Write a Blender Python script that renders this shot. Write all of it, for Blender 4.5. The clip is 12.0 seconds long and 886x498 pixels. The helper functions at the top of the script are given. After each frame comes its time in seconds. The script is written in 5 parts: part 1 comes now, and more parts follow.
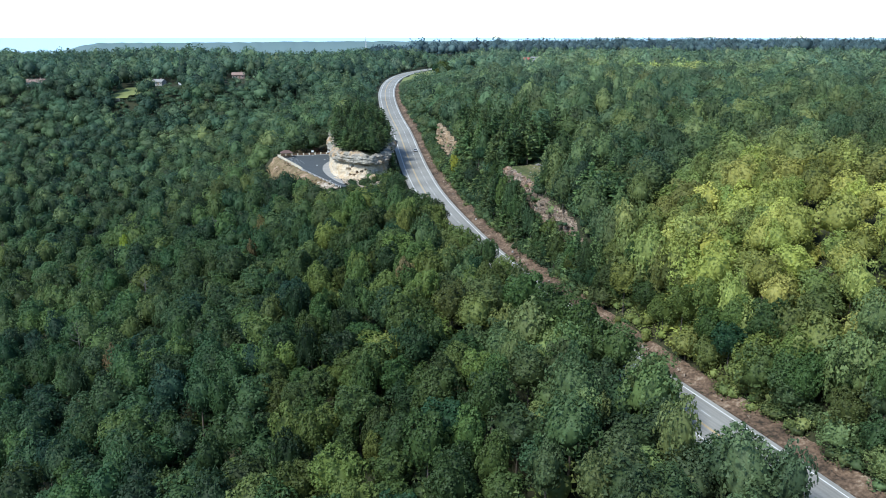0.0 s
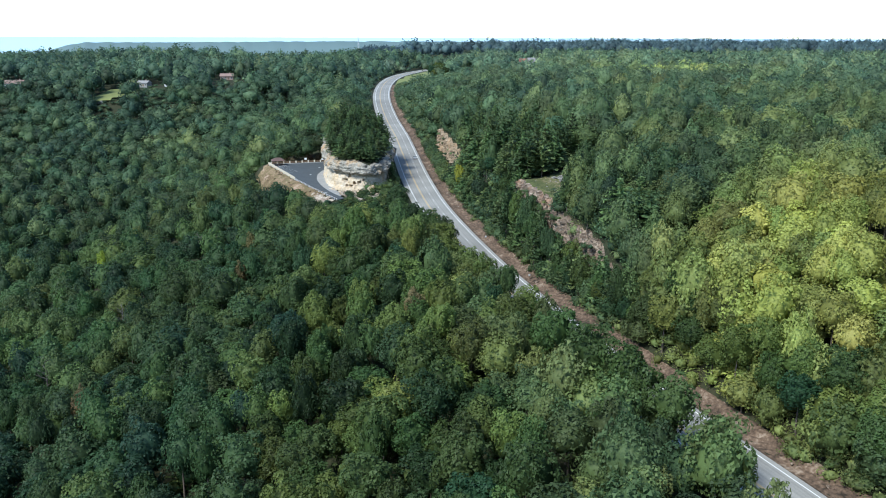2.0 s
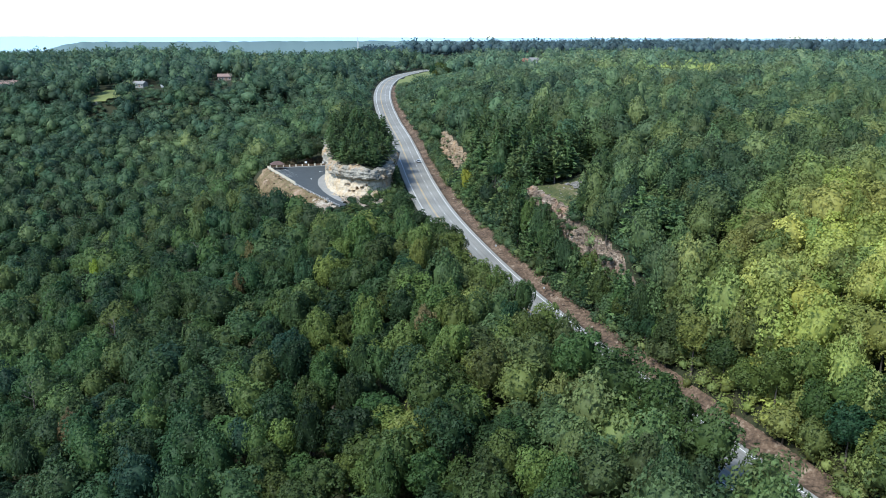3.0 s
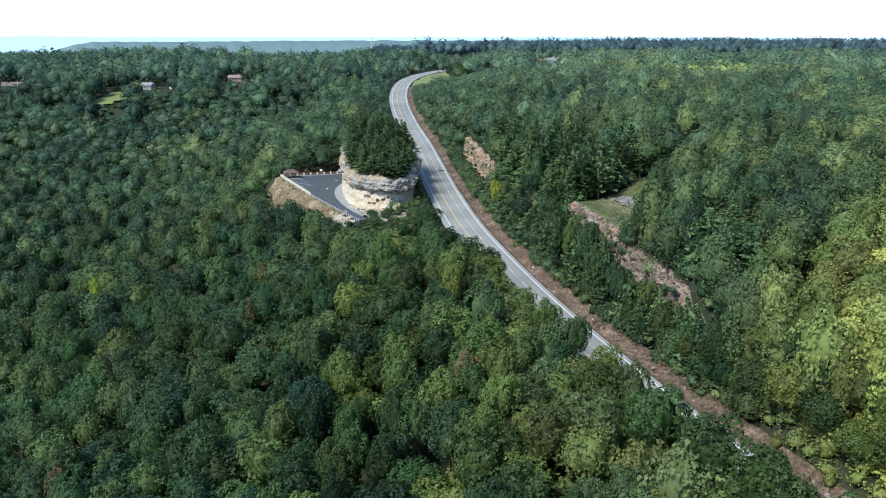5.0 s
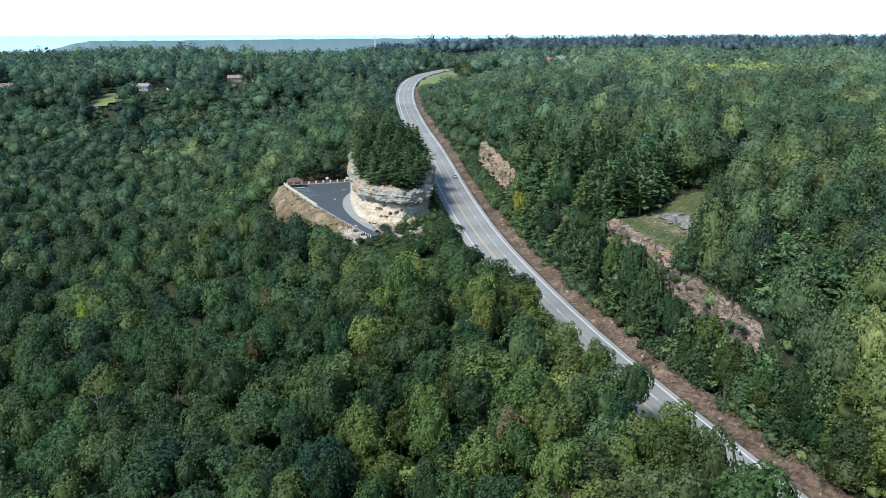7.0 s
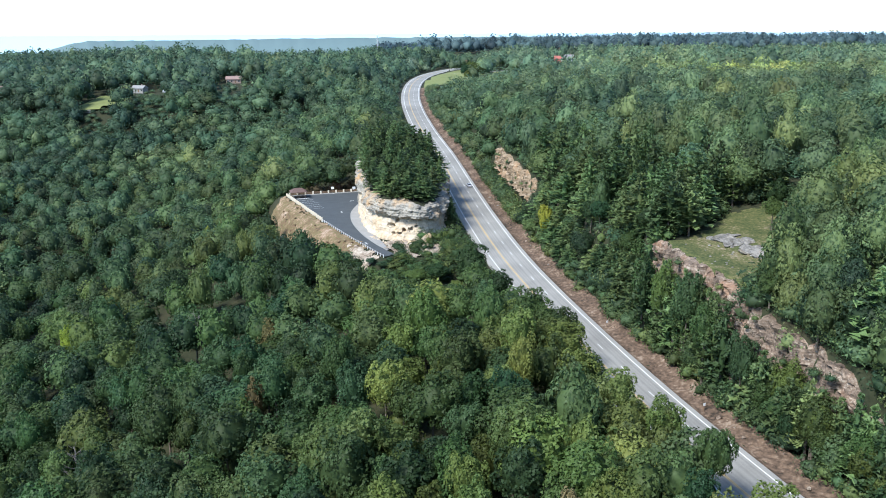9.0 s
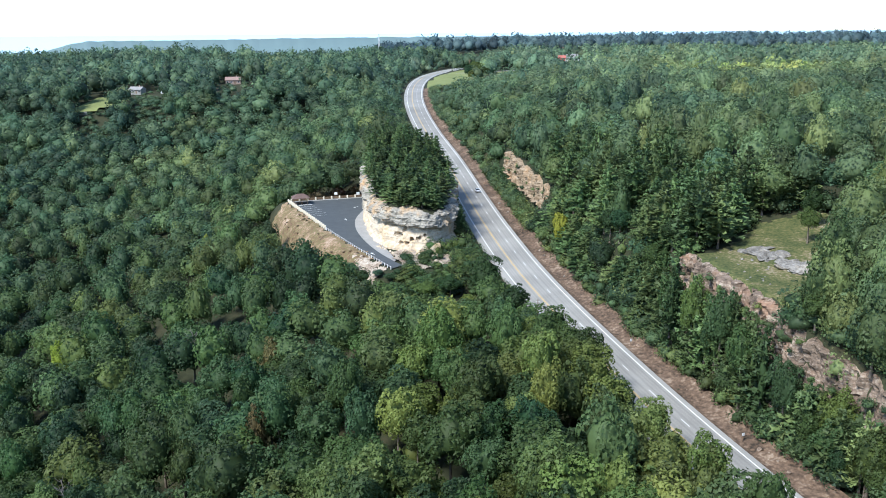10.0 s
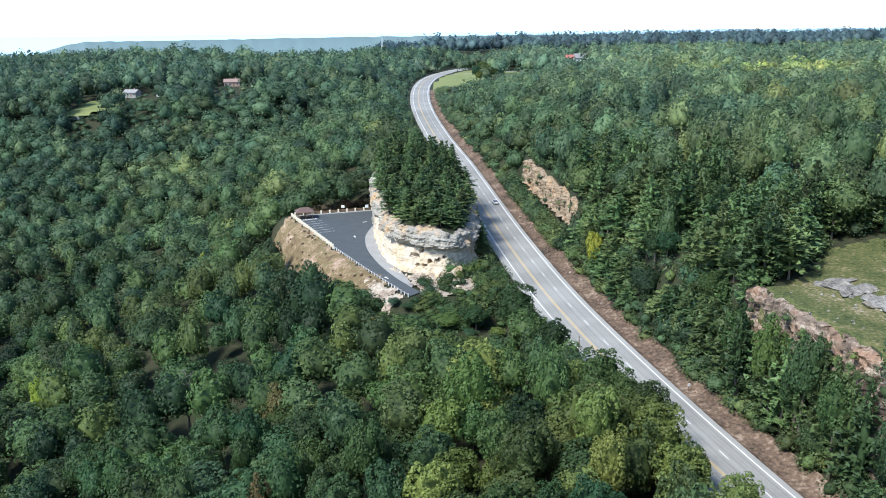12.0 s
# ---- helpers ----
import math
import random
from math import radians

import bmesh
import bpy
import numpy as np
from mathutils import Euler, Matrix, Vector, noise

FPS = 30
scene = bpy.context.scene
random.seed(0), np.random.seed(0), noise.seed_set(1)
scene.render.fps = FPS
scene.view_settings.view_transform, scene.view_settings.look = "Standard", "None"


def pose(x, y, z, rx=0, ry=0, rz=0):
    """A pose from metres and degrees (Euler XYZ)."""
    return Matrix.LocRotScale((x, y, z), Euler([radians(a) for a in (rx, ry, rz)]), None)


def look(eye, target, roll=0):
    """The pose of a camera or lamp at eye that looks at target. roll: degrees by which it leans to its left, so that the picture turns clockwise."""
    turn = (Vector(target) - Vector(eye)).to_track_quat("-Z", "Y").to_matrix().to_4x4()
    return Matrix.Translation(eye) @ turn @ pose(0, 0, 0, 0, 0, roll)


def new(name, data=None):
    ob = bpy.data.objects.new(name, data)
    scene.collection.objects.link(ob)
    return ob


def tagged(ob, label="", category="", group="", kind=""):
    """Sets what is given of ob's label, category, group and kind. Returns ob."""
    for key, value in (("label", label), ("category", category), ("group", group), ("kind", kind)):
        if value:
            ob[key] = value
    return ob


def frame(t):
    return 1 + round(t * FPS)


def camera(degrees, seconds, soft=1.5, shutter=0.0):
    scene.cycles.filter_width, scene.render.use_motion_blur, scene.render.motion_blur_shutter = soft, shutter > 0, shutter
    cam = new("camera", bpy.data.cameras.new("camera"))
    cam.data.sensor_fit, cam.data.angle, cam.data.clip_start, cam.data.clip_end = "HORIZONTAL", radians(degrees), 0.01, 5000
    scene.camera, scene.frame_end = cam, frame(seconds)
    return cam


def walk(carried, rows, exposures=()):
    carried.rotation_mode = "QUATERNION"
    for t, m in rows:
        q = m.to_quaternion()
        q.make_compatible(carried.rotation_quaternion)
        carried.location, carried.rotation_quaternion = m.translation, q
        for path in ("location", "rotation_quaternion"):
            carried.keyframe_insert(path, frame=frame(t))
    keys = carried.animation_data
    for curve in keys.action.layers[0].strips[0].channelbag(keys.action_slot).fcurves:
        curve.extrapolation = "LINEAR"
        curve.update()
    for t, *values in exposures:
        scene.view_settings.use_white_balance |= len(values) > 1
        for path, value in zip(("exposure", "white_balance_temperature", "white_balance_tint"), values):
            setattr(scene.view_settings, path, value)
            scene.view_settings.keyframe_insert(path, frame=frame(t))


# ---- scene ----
cam = camera(58.3, 12.0, soft=0.95)
METRES, EYE, TILT, LEAN, TURN = 160.0, 85.3, -15.0, 0.0, 0.0
ROWS = [
    (0.0, 0.0, 0.0, 0.0, -0.0, 0.0, -0.0),
    (0.5, -0.009, 0.0404, 0.0113, -0.23, 0.0, 0.01),
    (1.0, -0.0185, 0.081, 0.0224, -0.43, 0.01, 0.02),
    (1.5, -0.0281, 0.1217, 0.0338, -0.59, 0.01, 0.02),
    (2.0, -0.038, 0.1623, 0.0449, -0.72, 0.01, 0.03),
    (2.5, -0.0482, 0.2027, 0.0559, -0.83, -0.01, 0.06),
    (3.0, -0.0584, 0.2431, 0.0667, -0.86, -0.02, 0.07),
    (5.0, -0.0999, 0.4014, 0.1101, -0.18, -0.06, -0.04),
    (5.5, -0.1098, 0.4408, 0.1208, -0.15, -0.07, 0.0),
    (6.0, -0.12, 0.48, 0.1316, -0.14, -0.11, 0.06),
    (6.5, -0.1299, 0.5192, 0.142, -0.13, -0.14, 0.08),
    (7.0, -0.1399, 0.5581, 0.1528, -0.14, -0.2, 0.13),
    (9.0, -0.1777, 0.712, 0.1945, -0.16, -0.29, 0.35),
    (9.5, -0.187, 0.7501, 0.2049, -0.15, -0.31, 0.41),
    (10.0, -0.196, 0.7881, 0.2152, -0.14, -0.33, 0.48),
    (10.5, -0.2052, 0.8255, 0.2256, -0.15, -0.35, 0.52),
    (11.0, -0.2143, 0.8634, 0.2358, -0.16, -0.36, 0.59),
    (11.5, -0.2237, 0.9007, 0.2465, -0.15, -0.38, 0.65),
    (12.0, -0.2332, 0.9378, 0.2569, -0.16, -0.39, 0.69),
]
walk(cam, [(t, pose(0, 0, EYE, TILT, LEAN, TURN) @ pose(METRES * x, METRES * y, METRES * z, 90 + pitch, roll, yaw)) for t, x, y, z, yaw, pitch, roll in ROWS],
     exposures=[(0.0, 1.12, 5780, 3), (7.0, 1.12, 5780, 4), (9.0, 1.42, 5900, 7), (12.0, 1.46, 5900, 7)])

# ---- world and sun ----
SUN_AZ, SUN_EL = radians(226), radians(50)      # compass turn from +y, clockwise
world = bpy.data.worlds.new("sky")
scene.world = world
world.use_nodes = True
wn = world.node_tree
wn.nodes.clear()
sky = wn.nodes.new("ShaderNodeTexSky")
sky.sky_type, sky.sun_disc = "NISHITA", False
sky.sun_elevation, sky.sun_rotation = SUN_EL, SUN_AZ
sky.air_density, sky.dust_density, sky.ozone_density, sky.altitude = 1.0, 0.3, 1.5, 300
bg = wn.nodes.new("ShaderNodeBackground")
bg.inputs["Strength"].default_value = 0.112
wo = wn.nodes.new("ShaderNodeOutputWorld")
wn.links.new(sky.outputs[0], bg.inputs[0])
wn.links.new(bg.outputs[0], wo.inputs[0])
sun = new("sun", bpy.data.lights.new("sun", "SUN"))
sun.data.energy, sun.data.angle, sun.data.color = 2.6, radians(14), (1.0, 0.94, 0.85)
sun_way = Vector((math.sin(SUN_AZ) * math.cos(SUN_EL), math.cos(SUN_AZ) * math.cos(SUN_EL), math.sin(SUN_EL)))
sun.matrix_world = look(sun_way * 300, (0, 0, 0))


# ---- materials ----
def material(name, rough=0.9):
    m = bpy.data.materials.new(name)
    m.use_nodes = True
    n = m.node_tree.nodes
    b = n["Principled BSDF"]
    b.inputs["Roughness"].default_value = rough
    b.inputs["Specular IOR Level"].default_value = 0.25
    return m, n, m.node_tree.links, b


def ramp(n, stops):
    r = n.new("ShaderNodeValToRGB")
    while len(r.color_ramp.elements) < len(stops):
        r.color_ramp.elements.new(0.5)
    for e, (p, c) in zip(r.color_ramp.elements, stops):
        e.position, e.color = p, (*c, 1)
    return r


def noise_tex(n, l, scale, detail=4, coords=None, rough=0.6):
    t = n.new("ShaderNodeTexNoise")
    t.inputs["Scale"].default_value, t.inputs["Detail"].default_value = scale, detail
    t.inputs["Roughness"].default_value = rough
    if coords is not None:
        l.new(coords, t.inputs["Vector"])
    return t


def mixed(n, l, a, b, fac, mode="MIX"):
    m = n.new("ShaderNodeMix")
    m.data_type, m.blend_type = "RGBA", mode
    for sock, v in ((m.inputs[6], a), (m.inputs[7], b), (m.inputs[0], fac)):
        if hasattr(v, "links"):
            l.new(v, sock)
        else:
            sock.default_value = (*v, 1) if isinstance(v, tuple) else v
    return m.outputs[2]


def math_node(n, l, op, a, b=0.5, c=None):
    m = n.new("ShaderNodeMath")
    m.operation = op
    for sock, v in zip(m.inputs, (a, b, c)):
        if v is None:
            continue
        if hasattr(v, "links"):
            l.new(v, sock)
        else:
            sock.default_value = v
    return m.outputs[0]


def rough_stuff(name, stops, big, small, rough=0.95, bump=0.3, bump_scale=None, distance=0.3):
    """A surface with patches at one scale and grain at another, in metres of the world."""
    m, n, l, b = material(name, rough)
    pos = n.new("ShaderNodeNewGeometry").outputs["Position"]
    n1, n2 = noise_tex(n, l, big, 4, pos), noise_tex(n, l, small, 6, pos)
    f = math_node(n, l, "MULTIPLY_ADD", n2.outputs[0], 0.5, math_node(n, l, "MULTIPLY", n1.outputs[0], 0.5))
    r = ramp(n, stops)
    l.new(f, r.inputs[0])
    l.new(r.outputs[0], b.inputs["Base Color"])
    bp = n.new("ShaderNodeBump")
    bp.inputs["Strength"].default_value, bp.inputs["Distance"].default_value = bump, distance
    l.new((noise_tex(n, l, bump_scale, 5, pos) if bump_scale else n2).outputs[0], bp.inputs["Height"])
    l.new(bp.outputs[0], b.inputs["Normal"])
    return m


def leaf_material(name, stops, warm_stops, pale_stops=None, through_share=0.4):
    """Foliage: each tree its own green (a mesh attribute, or the object's own number), each leaf spray a shade of it."""
    m, n, l, b = material(name, 0.6)

    def attribute(key):
        at = n.new("ShaderNodeAttribute")
        at.attribute_name = key
        return at.outputs["Fac"]

    rnd = n.new("ShaderNodeObjectInfo").outputs["Random"]
    geo = n.new("ShaderNodeNewGeometry")
    tint = math_node(n, l, "FRACT", math_node(n, l, "ADD", attribute("tint"), rnd))
    r1, r2 = ramp(n, stops), ramp(n, warm_stops)
    l.new(tint, r1.inputs[0])
    l.new(tint, r2.inputs[0])
    col = r1.outputs[0]
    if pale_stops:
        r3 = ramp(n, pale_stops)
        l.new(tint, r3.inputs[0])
        # paler, bluer tone: the haze of distance is painted into the leaves
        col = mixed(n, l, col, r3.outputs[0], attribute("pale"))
    # yellow-green leaf tone, with sunlit brightness put into it
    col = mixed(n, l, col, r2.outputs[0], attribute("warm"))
    # darker and bluer: valley-side shade and haze multiplied into the leaf colour
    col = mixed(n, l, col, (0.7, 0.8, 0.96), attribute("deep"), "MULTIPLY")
    grain = noise_tex(n, l, 0.55, 3, geo.outputs["Position"], 0.7).outputs["Fac"]
    spray = math_node(n, l, "MULTIPLY_ADD", geo.outputs["Random Per Island"], 0.36, 0.82)
    patch = math_node(n, l, "MULTIPLY_ADD", grain, 0.7, 0.65)
    own = math_node(n, l, "MULTIPLY_ADD", math_node(n, l, "FRACT", math_node(n, l, "MULTIPLY", tint, 7.31)), 0.95, 0.6)
    v = n.new("ShaderNodeHueSaturation")
    l.new(math_node(n, l, "MULTIPLY", math_node(n, l, "MULTIPLY", spray, patch), own), v.inputs["Value"])
    l.new(math_node(n, l, "MULTIPLY_ADD", math_node(n, l, "FRACT", math_node(n, l, "MULTIPLY", tint, 13.7)), 0.04, 0.485), v.inputs["Hue"])
    l.new(col, v.inputs["Color"])
    l.new(v.outputs[0], b.inputs["Base Color"])
    tr = n.new("ShaderNodeBsdfTranslucent")
    l.new(v.outputs[0], tr.inputs["Color"])
    mx = n.new("ShaderNodeMixShader")
    mx.inputs[0].default_value = through_share
    l.new(b.outputs[0], mx.inputs[1])
    l.new(tr.outputs[0], mx.inputs[2])
    l.new(mx.outputs[0], n["Material Output"].inputs[0])
    return m


LEAF = leaf_material("broad_leaves",
                     [(0.0, (0.030, 0.062, 0.021)), (0.18, (0.060, 0.092, 0.024)), (0.36, (0.031, 0.062, 0.026)), (0.54, (0.094, 0.126, 0.030)), (0.7, (0.044, 0.078, 0.026)), (0.86, (0.118, 0.146, 0.033)), (1.0, (0.054, 0.084, 0.027))],
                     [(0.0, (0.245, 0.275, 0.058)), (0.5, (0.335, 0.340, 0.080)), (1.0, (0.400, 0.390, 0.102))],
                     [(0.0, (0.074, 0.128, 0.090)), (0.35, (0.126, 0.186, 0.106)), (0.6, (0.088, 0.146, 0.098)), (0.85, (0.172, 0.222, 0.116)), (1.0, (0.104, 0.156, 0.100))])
NEEDLE = leaf_material("pine_needles",
                       [(0.0, (0.055, 0.09, 0.034)), (0.5, (0.08, 0.118, 0.042)), (1.0, (0.105, 0.142, 0.05))],
                       [(0.0, (0.100, 0.140, 0.040)), (1.0, (0.140, 0.170, 0.050))], None, 0.15)
# leaves of the skyline woods, the blue of distance haze mixed into their green
HAZED_LEAF = leaf_material("far_hazed_leaves", [(0.0, (0.06, 0.098, 0.106)), (1.0, (0.09, 0.133, 0.13))], [(0.0, (0.08, 0.12, 0.08)), (1.0, (0.1, 0.13, 0.09))])
RUSTY = leaf_material("rusty_leaves", [(0.0, (0.09, 0.05, 0.03)), (0.5, (0.13, 0.08, 0.04)), (1.0, (0.1, 0.08, 0.04))], [(0.0, (0.16, 0.1, 0.04)), (1.0, (0.2, 0.13, 0.05))])
BARK = rough_stuff("bark", [(0.3, (0.08, 0.06, 0.045)), (0.7, (0.2, 0.17, 0.14))], 2.0, 12.0)
FLOOR = rough_stuff("forest_floor", [(0.3, (0.018, 0.022, 0.011)), (0.5, (0.03, 0.034, 0.016)), (0.7, (0.055, 0.045, 0.025))], 0.08, 0.9)
ASPHALT = rough_stuff("worn_asphalt", [(0.3, (0.2, 0.192, 0.175)), (0.5, (0.25, 0.24, 0.218)), (0.7, (0.31, 0.298, 0.27))], 0.12, 3.0, 0.85, 0.1)
NEW_ASPHALT = rough_stuff("new_asphalt", [(0.3, (0.05, 0.056, 0.06)), (0.7, (0.082, 0.09, 0.094))], 0.3, 4.0, 0.8, 0.1)
WHITE_PAINT = rough_stuff("white_road_paint", [(0.3, (0.6, 0.6, 0.58)), (0.7, (0.8, 0.8, 0.78))], 0.5, 5.0, 0.7, 0.05)
YELLOW_PAINT = rough_stuff("yellow_road_paint", [(0.3, (0.46, 0.3, 0.1)), (0.7, (0.6, 0.42, 0.16))], 0.5, 5.0, 0.7, 0.05)
EARTH = rough_stuff("red_earth", [(0.36, (0.032, 0.025, 0.018)), (0.46, (0.095, 0.064, 0.044)), (0.55, (0.148, 0.1, 0.068)), (0.66, (0.28, 0.215, 0.16))], 0.15, 1.2, 0.95, 0.8)
CONCRETE = rough_stuff("pale_concrete", [(0.3, (0.23, 0.22, 0.205)), (0.7, (0.33, 0.32, 0.3))], 0.3, 4.0)


# ---- the lie of the land ----
def smooth(a, b, v):
    k = np.clip((np.asarray(v, float) - a) / (b - a), 0, 1)
    return k * k * (3 - 2 * k)


def spline(knots, values, v):
    knots, values, v = np.array(knots, float), np.array(values, float), np.asarray(v, float)
    m = np.gradient(values, knots)
    i = np.clip(np.searchsorted(knots, v) - 1, 0, len(knots) - 2)
    h = knots[i + 1] - knots[i]
    k = np.clip((v - knots[i]) / h, 0, 1)
    return (2 * k**3 - 3 * k**2 + 1) * values[i] + (k**3 - 2 * k**2 + k) * h * m[i] + (3 * k**2 - 2 * k**3) * values[i + 1] + (k**3 - k**2) * h * m[i + 1]


ROAD_Y = (-200, 0, 96, 139, 181, 224, 267, 309, 352, 405, 459, 523, 597, 725, 790, 852, 962, 1040, 1150, 1300, 1250, 2100, 2600, 3200)
ROAD_X = (210, 119, 81, 64.5, 47.7, 32.4, 19.1, 8.5, -0.3, -8, -14.3, -21.8, -32.2, -44.5, -46, -44.5, -33, -13, 35, 110, 260, 500, 740, 1000)
ROAD_Z = (-4, 3, 6.4, 8.1, 9.8, 11.6, 13.3, 15.1, 16.7, 18.7, 21.1, 24.7, 29.3, 37.3, 40.3, 42, 43.2, 44, 45, 46, 48, 40, 10, -30)


def road_x(y):
    return spline(ROAD_Y, ROAD_X, y)


def road_z(y):
    return spline(ROAD_Y, ROAD_Z, y)


def road_side(x, y):
    """Metres to the right of the road's right edge line (left: minus)."""
    slope = (road_x(y + 1) - road_x(y - 1)) / 2
    return (x - road_x(y)) / np.sqrt(1 + slope**2)


def inside(poly, x, y):
    hit = np.zeros(np.shape(x), bool)
    for (x0, y0), (x1, y1) in zip(poly, poly[1:] + poly[:1]):
        cross = (y0 > y) != (y1 > y)
        with np.errstate(divide="ignore", invalid="ignore"):
            hit ^= cross & (x < (x1 - x0) * (y - y0) / (y1 - y0 + 1e-12) + x0)
    return hit


def away(poly, x, y):
    """Distance from a polygon's outline, nought inside."""
    best = np.full(np.shape(x), 1e9)
    for (x0, y0), (x1, y1) in zip(poly, poly[1:] + poly[:1]):
        dx, dy = x1 - x0, y1 - y0
        k = np.clip(((x - x0) * dx + (y - y0) * dy) / (dx * dx + dy * dy), 0, 1)
        best = np.minimum(best, np.hypot(x - x0 - k * dx, y - y0 - k * dy))
    return np.where(inside(poly, x, y), 0.0, best)


LOT_Z = 20.0
TERRACE = [(-94, 446), (-63, 456), (-40, 470), (-24, 440), (-22, 385), (-22, 352), (-46, 352), (-58, 372), (-72, 399)]
rng = np.random.default_rng(7)
PHASE = rng.uniform(0, 6.28, (6, 2))


def waves(x, y, size):
    """Gentle uneven ground, about -1 to 1."""
    total = 0
    for k, (p, q) in enumerate(PHASE):
        a = k * 1.13
        total = total + np.sin((x * math.cos(a) + y * math.sin(a)) / size * (1 + 0.23 * k) + p) * np.cos((y * math.cos(a) - x * math.sin(a)) / size * (0.8 + 0.17 * k) + q)
    return total / 3


# rock cuts right of the road: stretch, then along y the metres from the edge line and the height of the shelf above
CUTS = [(232, 306, (225, 238, 247, 256, 266, 275, 285, 301, 312), (13, 12.5, 13, 12, 12, 12.6, 13, 13.8, 15), (20, 29, 31, 32, 35.5, 36, 36, 36.5, 36)),
        (396, 478, (395, 415, 450, 475), (15, 13.6, 12.8, 12.8), (31, 33, 35, 35.5))]


def land(x, y):
    x, y = np.asarray(x, float), np.asarray(y, float)
    s, zr = road_side(x, y), road_z(y)
    # right of the road: verge, bank, bench, plateau
    r = s - 1.2
    top = np.interp(y, (0, 150, 250, 350, 700, 1000, 1800, 2300, 2700, 3000), (34, 36, 41, 44, 46, 48, 57, 50, 24, 10))
    share = np.interp(y, (150, 215, 240, 310, 380, 600), (0.3, 0.4, 0.8, 0.75, 0.6, 0.5))
    right = zr + (top - zr) * (share * smooth(5, 18, r) + (1 - share) * smooth(14, 70, r)) + 0.25 * smooth(1, 5, r) + waves(x, y, 60) * 2 * smooth(20, 90, r)
    for lo, hi, ys, cs, bs in CUTS:
        c, bench = np.interp(y, ys, cs), np.interp(y, ys, bs)
        cut = zr + (bench - zr) * smooth(c - 0.6, c + 1.4, s) + np.maximum(0, top - bench) * smooth(c, 75, s) + 0.25 * smooth(2.5, 6, s)
        k = smooth(lo - 14, lo, y) * (1 - smooth(hi, hi + 16, y))
        right = right * (1 - k) + cut * k
    # left of it: a shelf, then down into the valley
    l = -(s + 13.5)
    fall = 0.34 * 7 * np.log1p(np.exp(np.clip((l - 27) / 7, -30, 30)))
    bottom = np.interp(y, (0, 350, 450, 550, 610, 650, 688, 760, 1000, 1300, 2000), (-34, -28, -24, -14, 0, 14, 34, 43, 48, 45, 40))
    bottom = bottom - 75 * (1 - smooth(-420, -130, x)) * smooth(1050, 1900, y)
    a, b = zr - fall, bottom + waves(x, y, 80) * 4
    left = np.where(a > b, a, b) + 3 * np.exp(-np.abs(a - b) / 6)
    left = np.where(l < 20, zr - fall, left * smooth(20, 40, l) + (zr - fall) * (1 - smooth(20, 40, l)))
    z = np.where(s > -6, right, left)
    z = np.where((s > -14.5) & (s < 6.2), zr - 0.5, z)
    d = away(TERRACE, x, y)
    k = 1 - smooth(0.5, 16, d)
    k = np.where(s > -14.5, 0, k * smooth(14.5, 19, -s))
    return z * (1 - k) + (LOT_Z - 0.3) * k


def mesh_of(name, verts, faces, mats, smooth_shade=False, index=None):
    me = bpy.data.meshes.new(name)
    me.from_pydata([tuple(v) for v in verts], [], [tuple(f) for f in faces])
    for m in mats if isinstance(mats, (list, tuple)) else [mats]:
        me.materials.append(m)
    if smooth_shade:
        me.polygons.foreach_set("use_smooth", [True] * len(me.polygons))
    if index is not None:
        me.polygons.foreach_set("material_index", index)
    me.update()
    return me


def quick_mesh(name, verts, tris, mat, attributes=()):
    """A mesh of triangles from arrays."""
    me = bpy.data.meshes.new(name)
    me.vertices.add(len(verts))
    me.vertices.foreach_set("co", np.asarray(verts, np.float32).ravel())
    me.loops.add(len(tris) * 3)
    me.loops.foreach_set("vertex_index", np.asarray(tris, np.int32).ravel())
    me.polygons.add(len(tris))
    me.polygons.foreach_set("loop_start", np.arange(0, len(tris) * 3, 3, dtype=np.int32))
    me.materials.append(mat)
    for key, values in attributes:
        me.attributes.new(key, "FLOAT", "POINT").data.foreach_set("value", np.asarray(values, np.float32))
    me.update(calc_edges=True)
    me.shade_smooth()
    return me


def part(name, me, parent, label=""):
    ob = new(name, me)
    ob.parent = parent
    return tagged(ob, label) if label else ob


def grid_faces(nx, ny):
    i = np.arange((nx - 1) * (ny - 1))
    a = i // (nx - 1) * nx + i % (nx - 1)
    return np.stack([a, a + 1, a + nx + 1, a + nx], 1)


def graded(lo, a, b, hi, step):
    out, d = list(np.arange(a, b + step, step)), step
    while out[-1] < hi:
        d *= 1.18
        out.append(min(hi, out[-1] + d))
    d = step
    while out[0] > lo:
        d *= 1.18
        out.insert(0, max(lo, out[0] - d))
    return np.array(out)


gx, gy = graded(-4900, -170, 130, 4900, 2.0), graded(-1500, 90, 560, 4900, 2.0)
X, Y = np.meshgrid(gx, gy)
Z = land(X, Y)
ground = tagged(new("ground", mesh_of("ground", np.stack([X, Y, Z], -1).reshape(-1, 3), grid_faces(len(gx), len(gy)), FLOOR, True)),
                "shaded forest floor of wooded hills and valley", "ground", kind="structure")


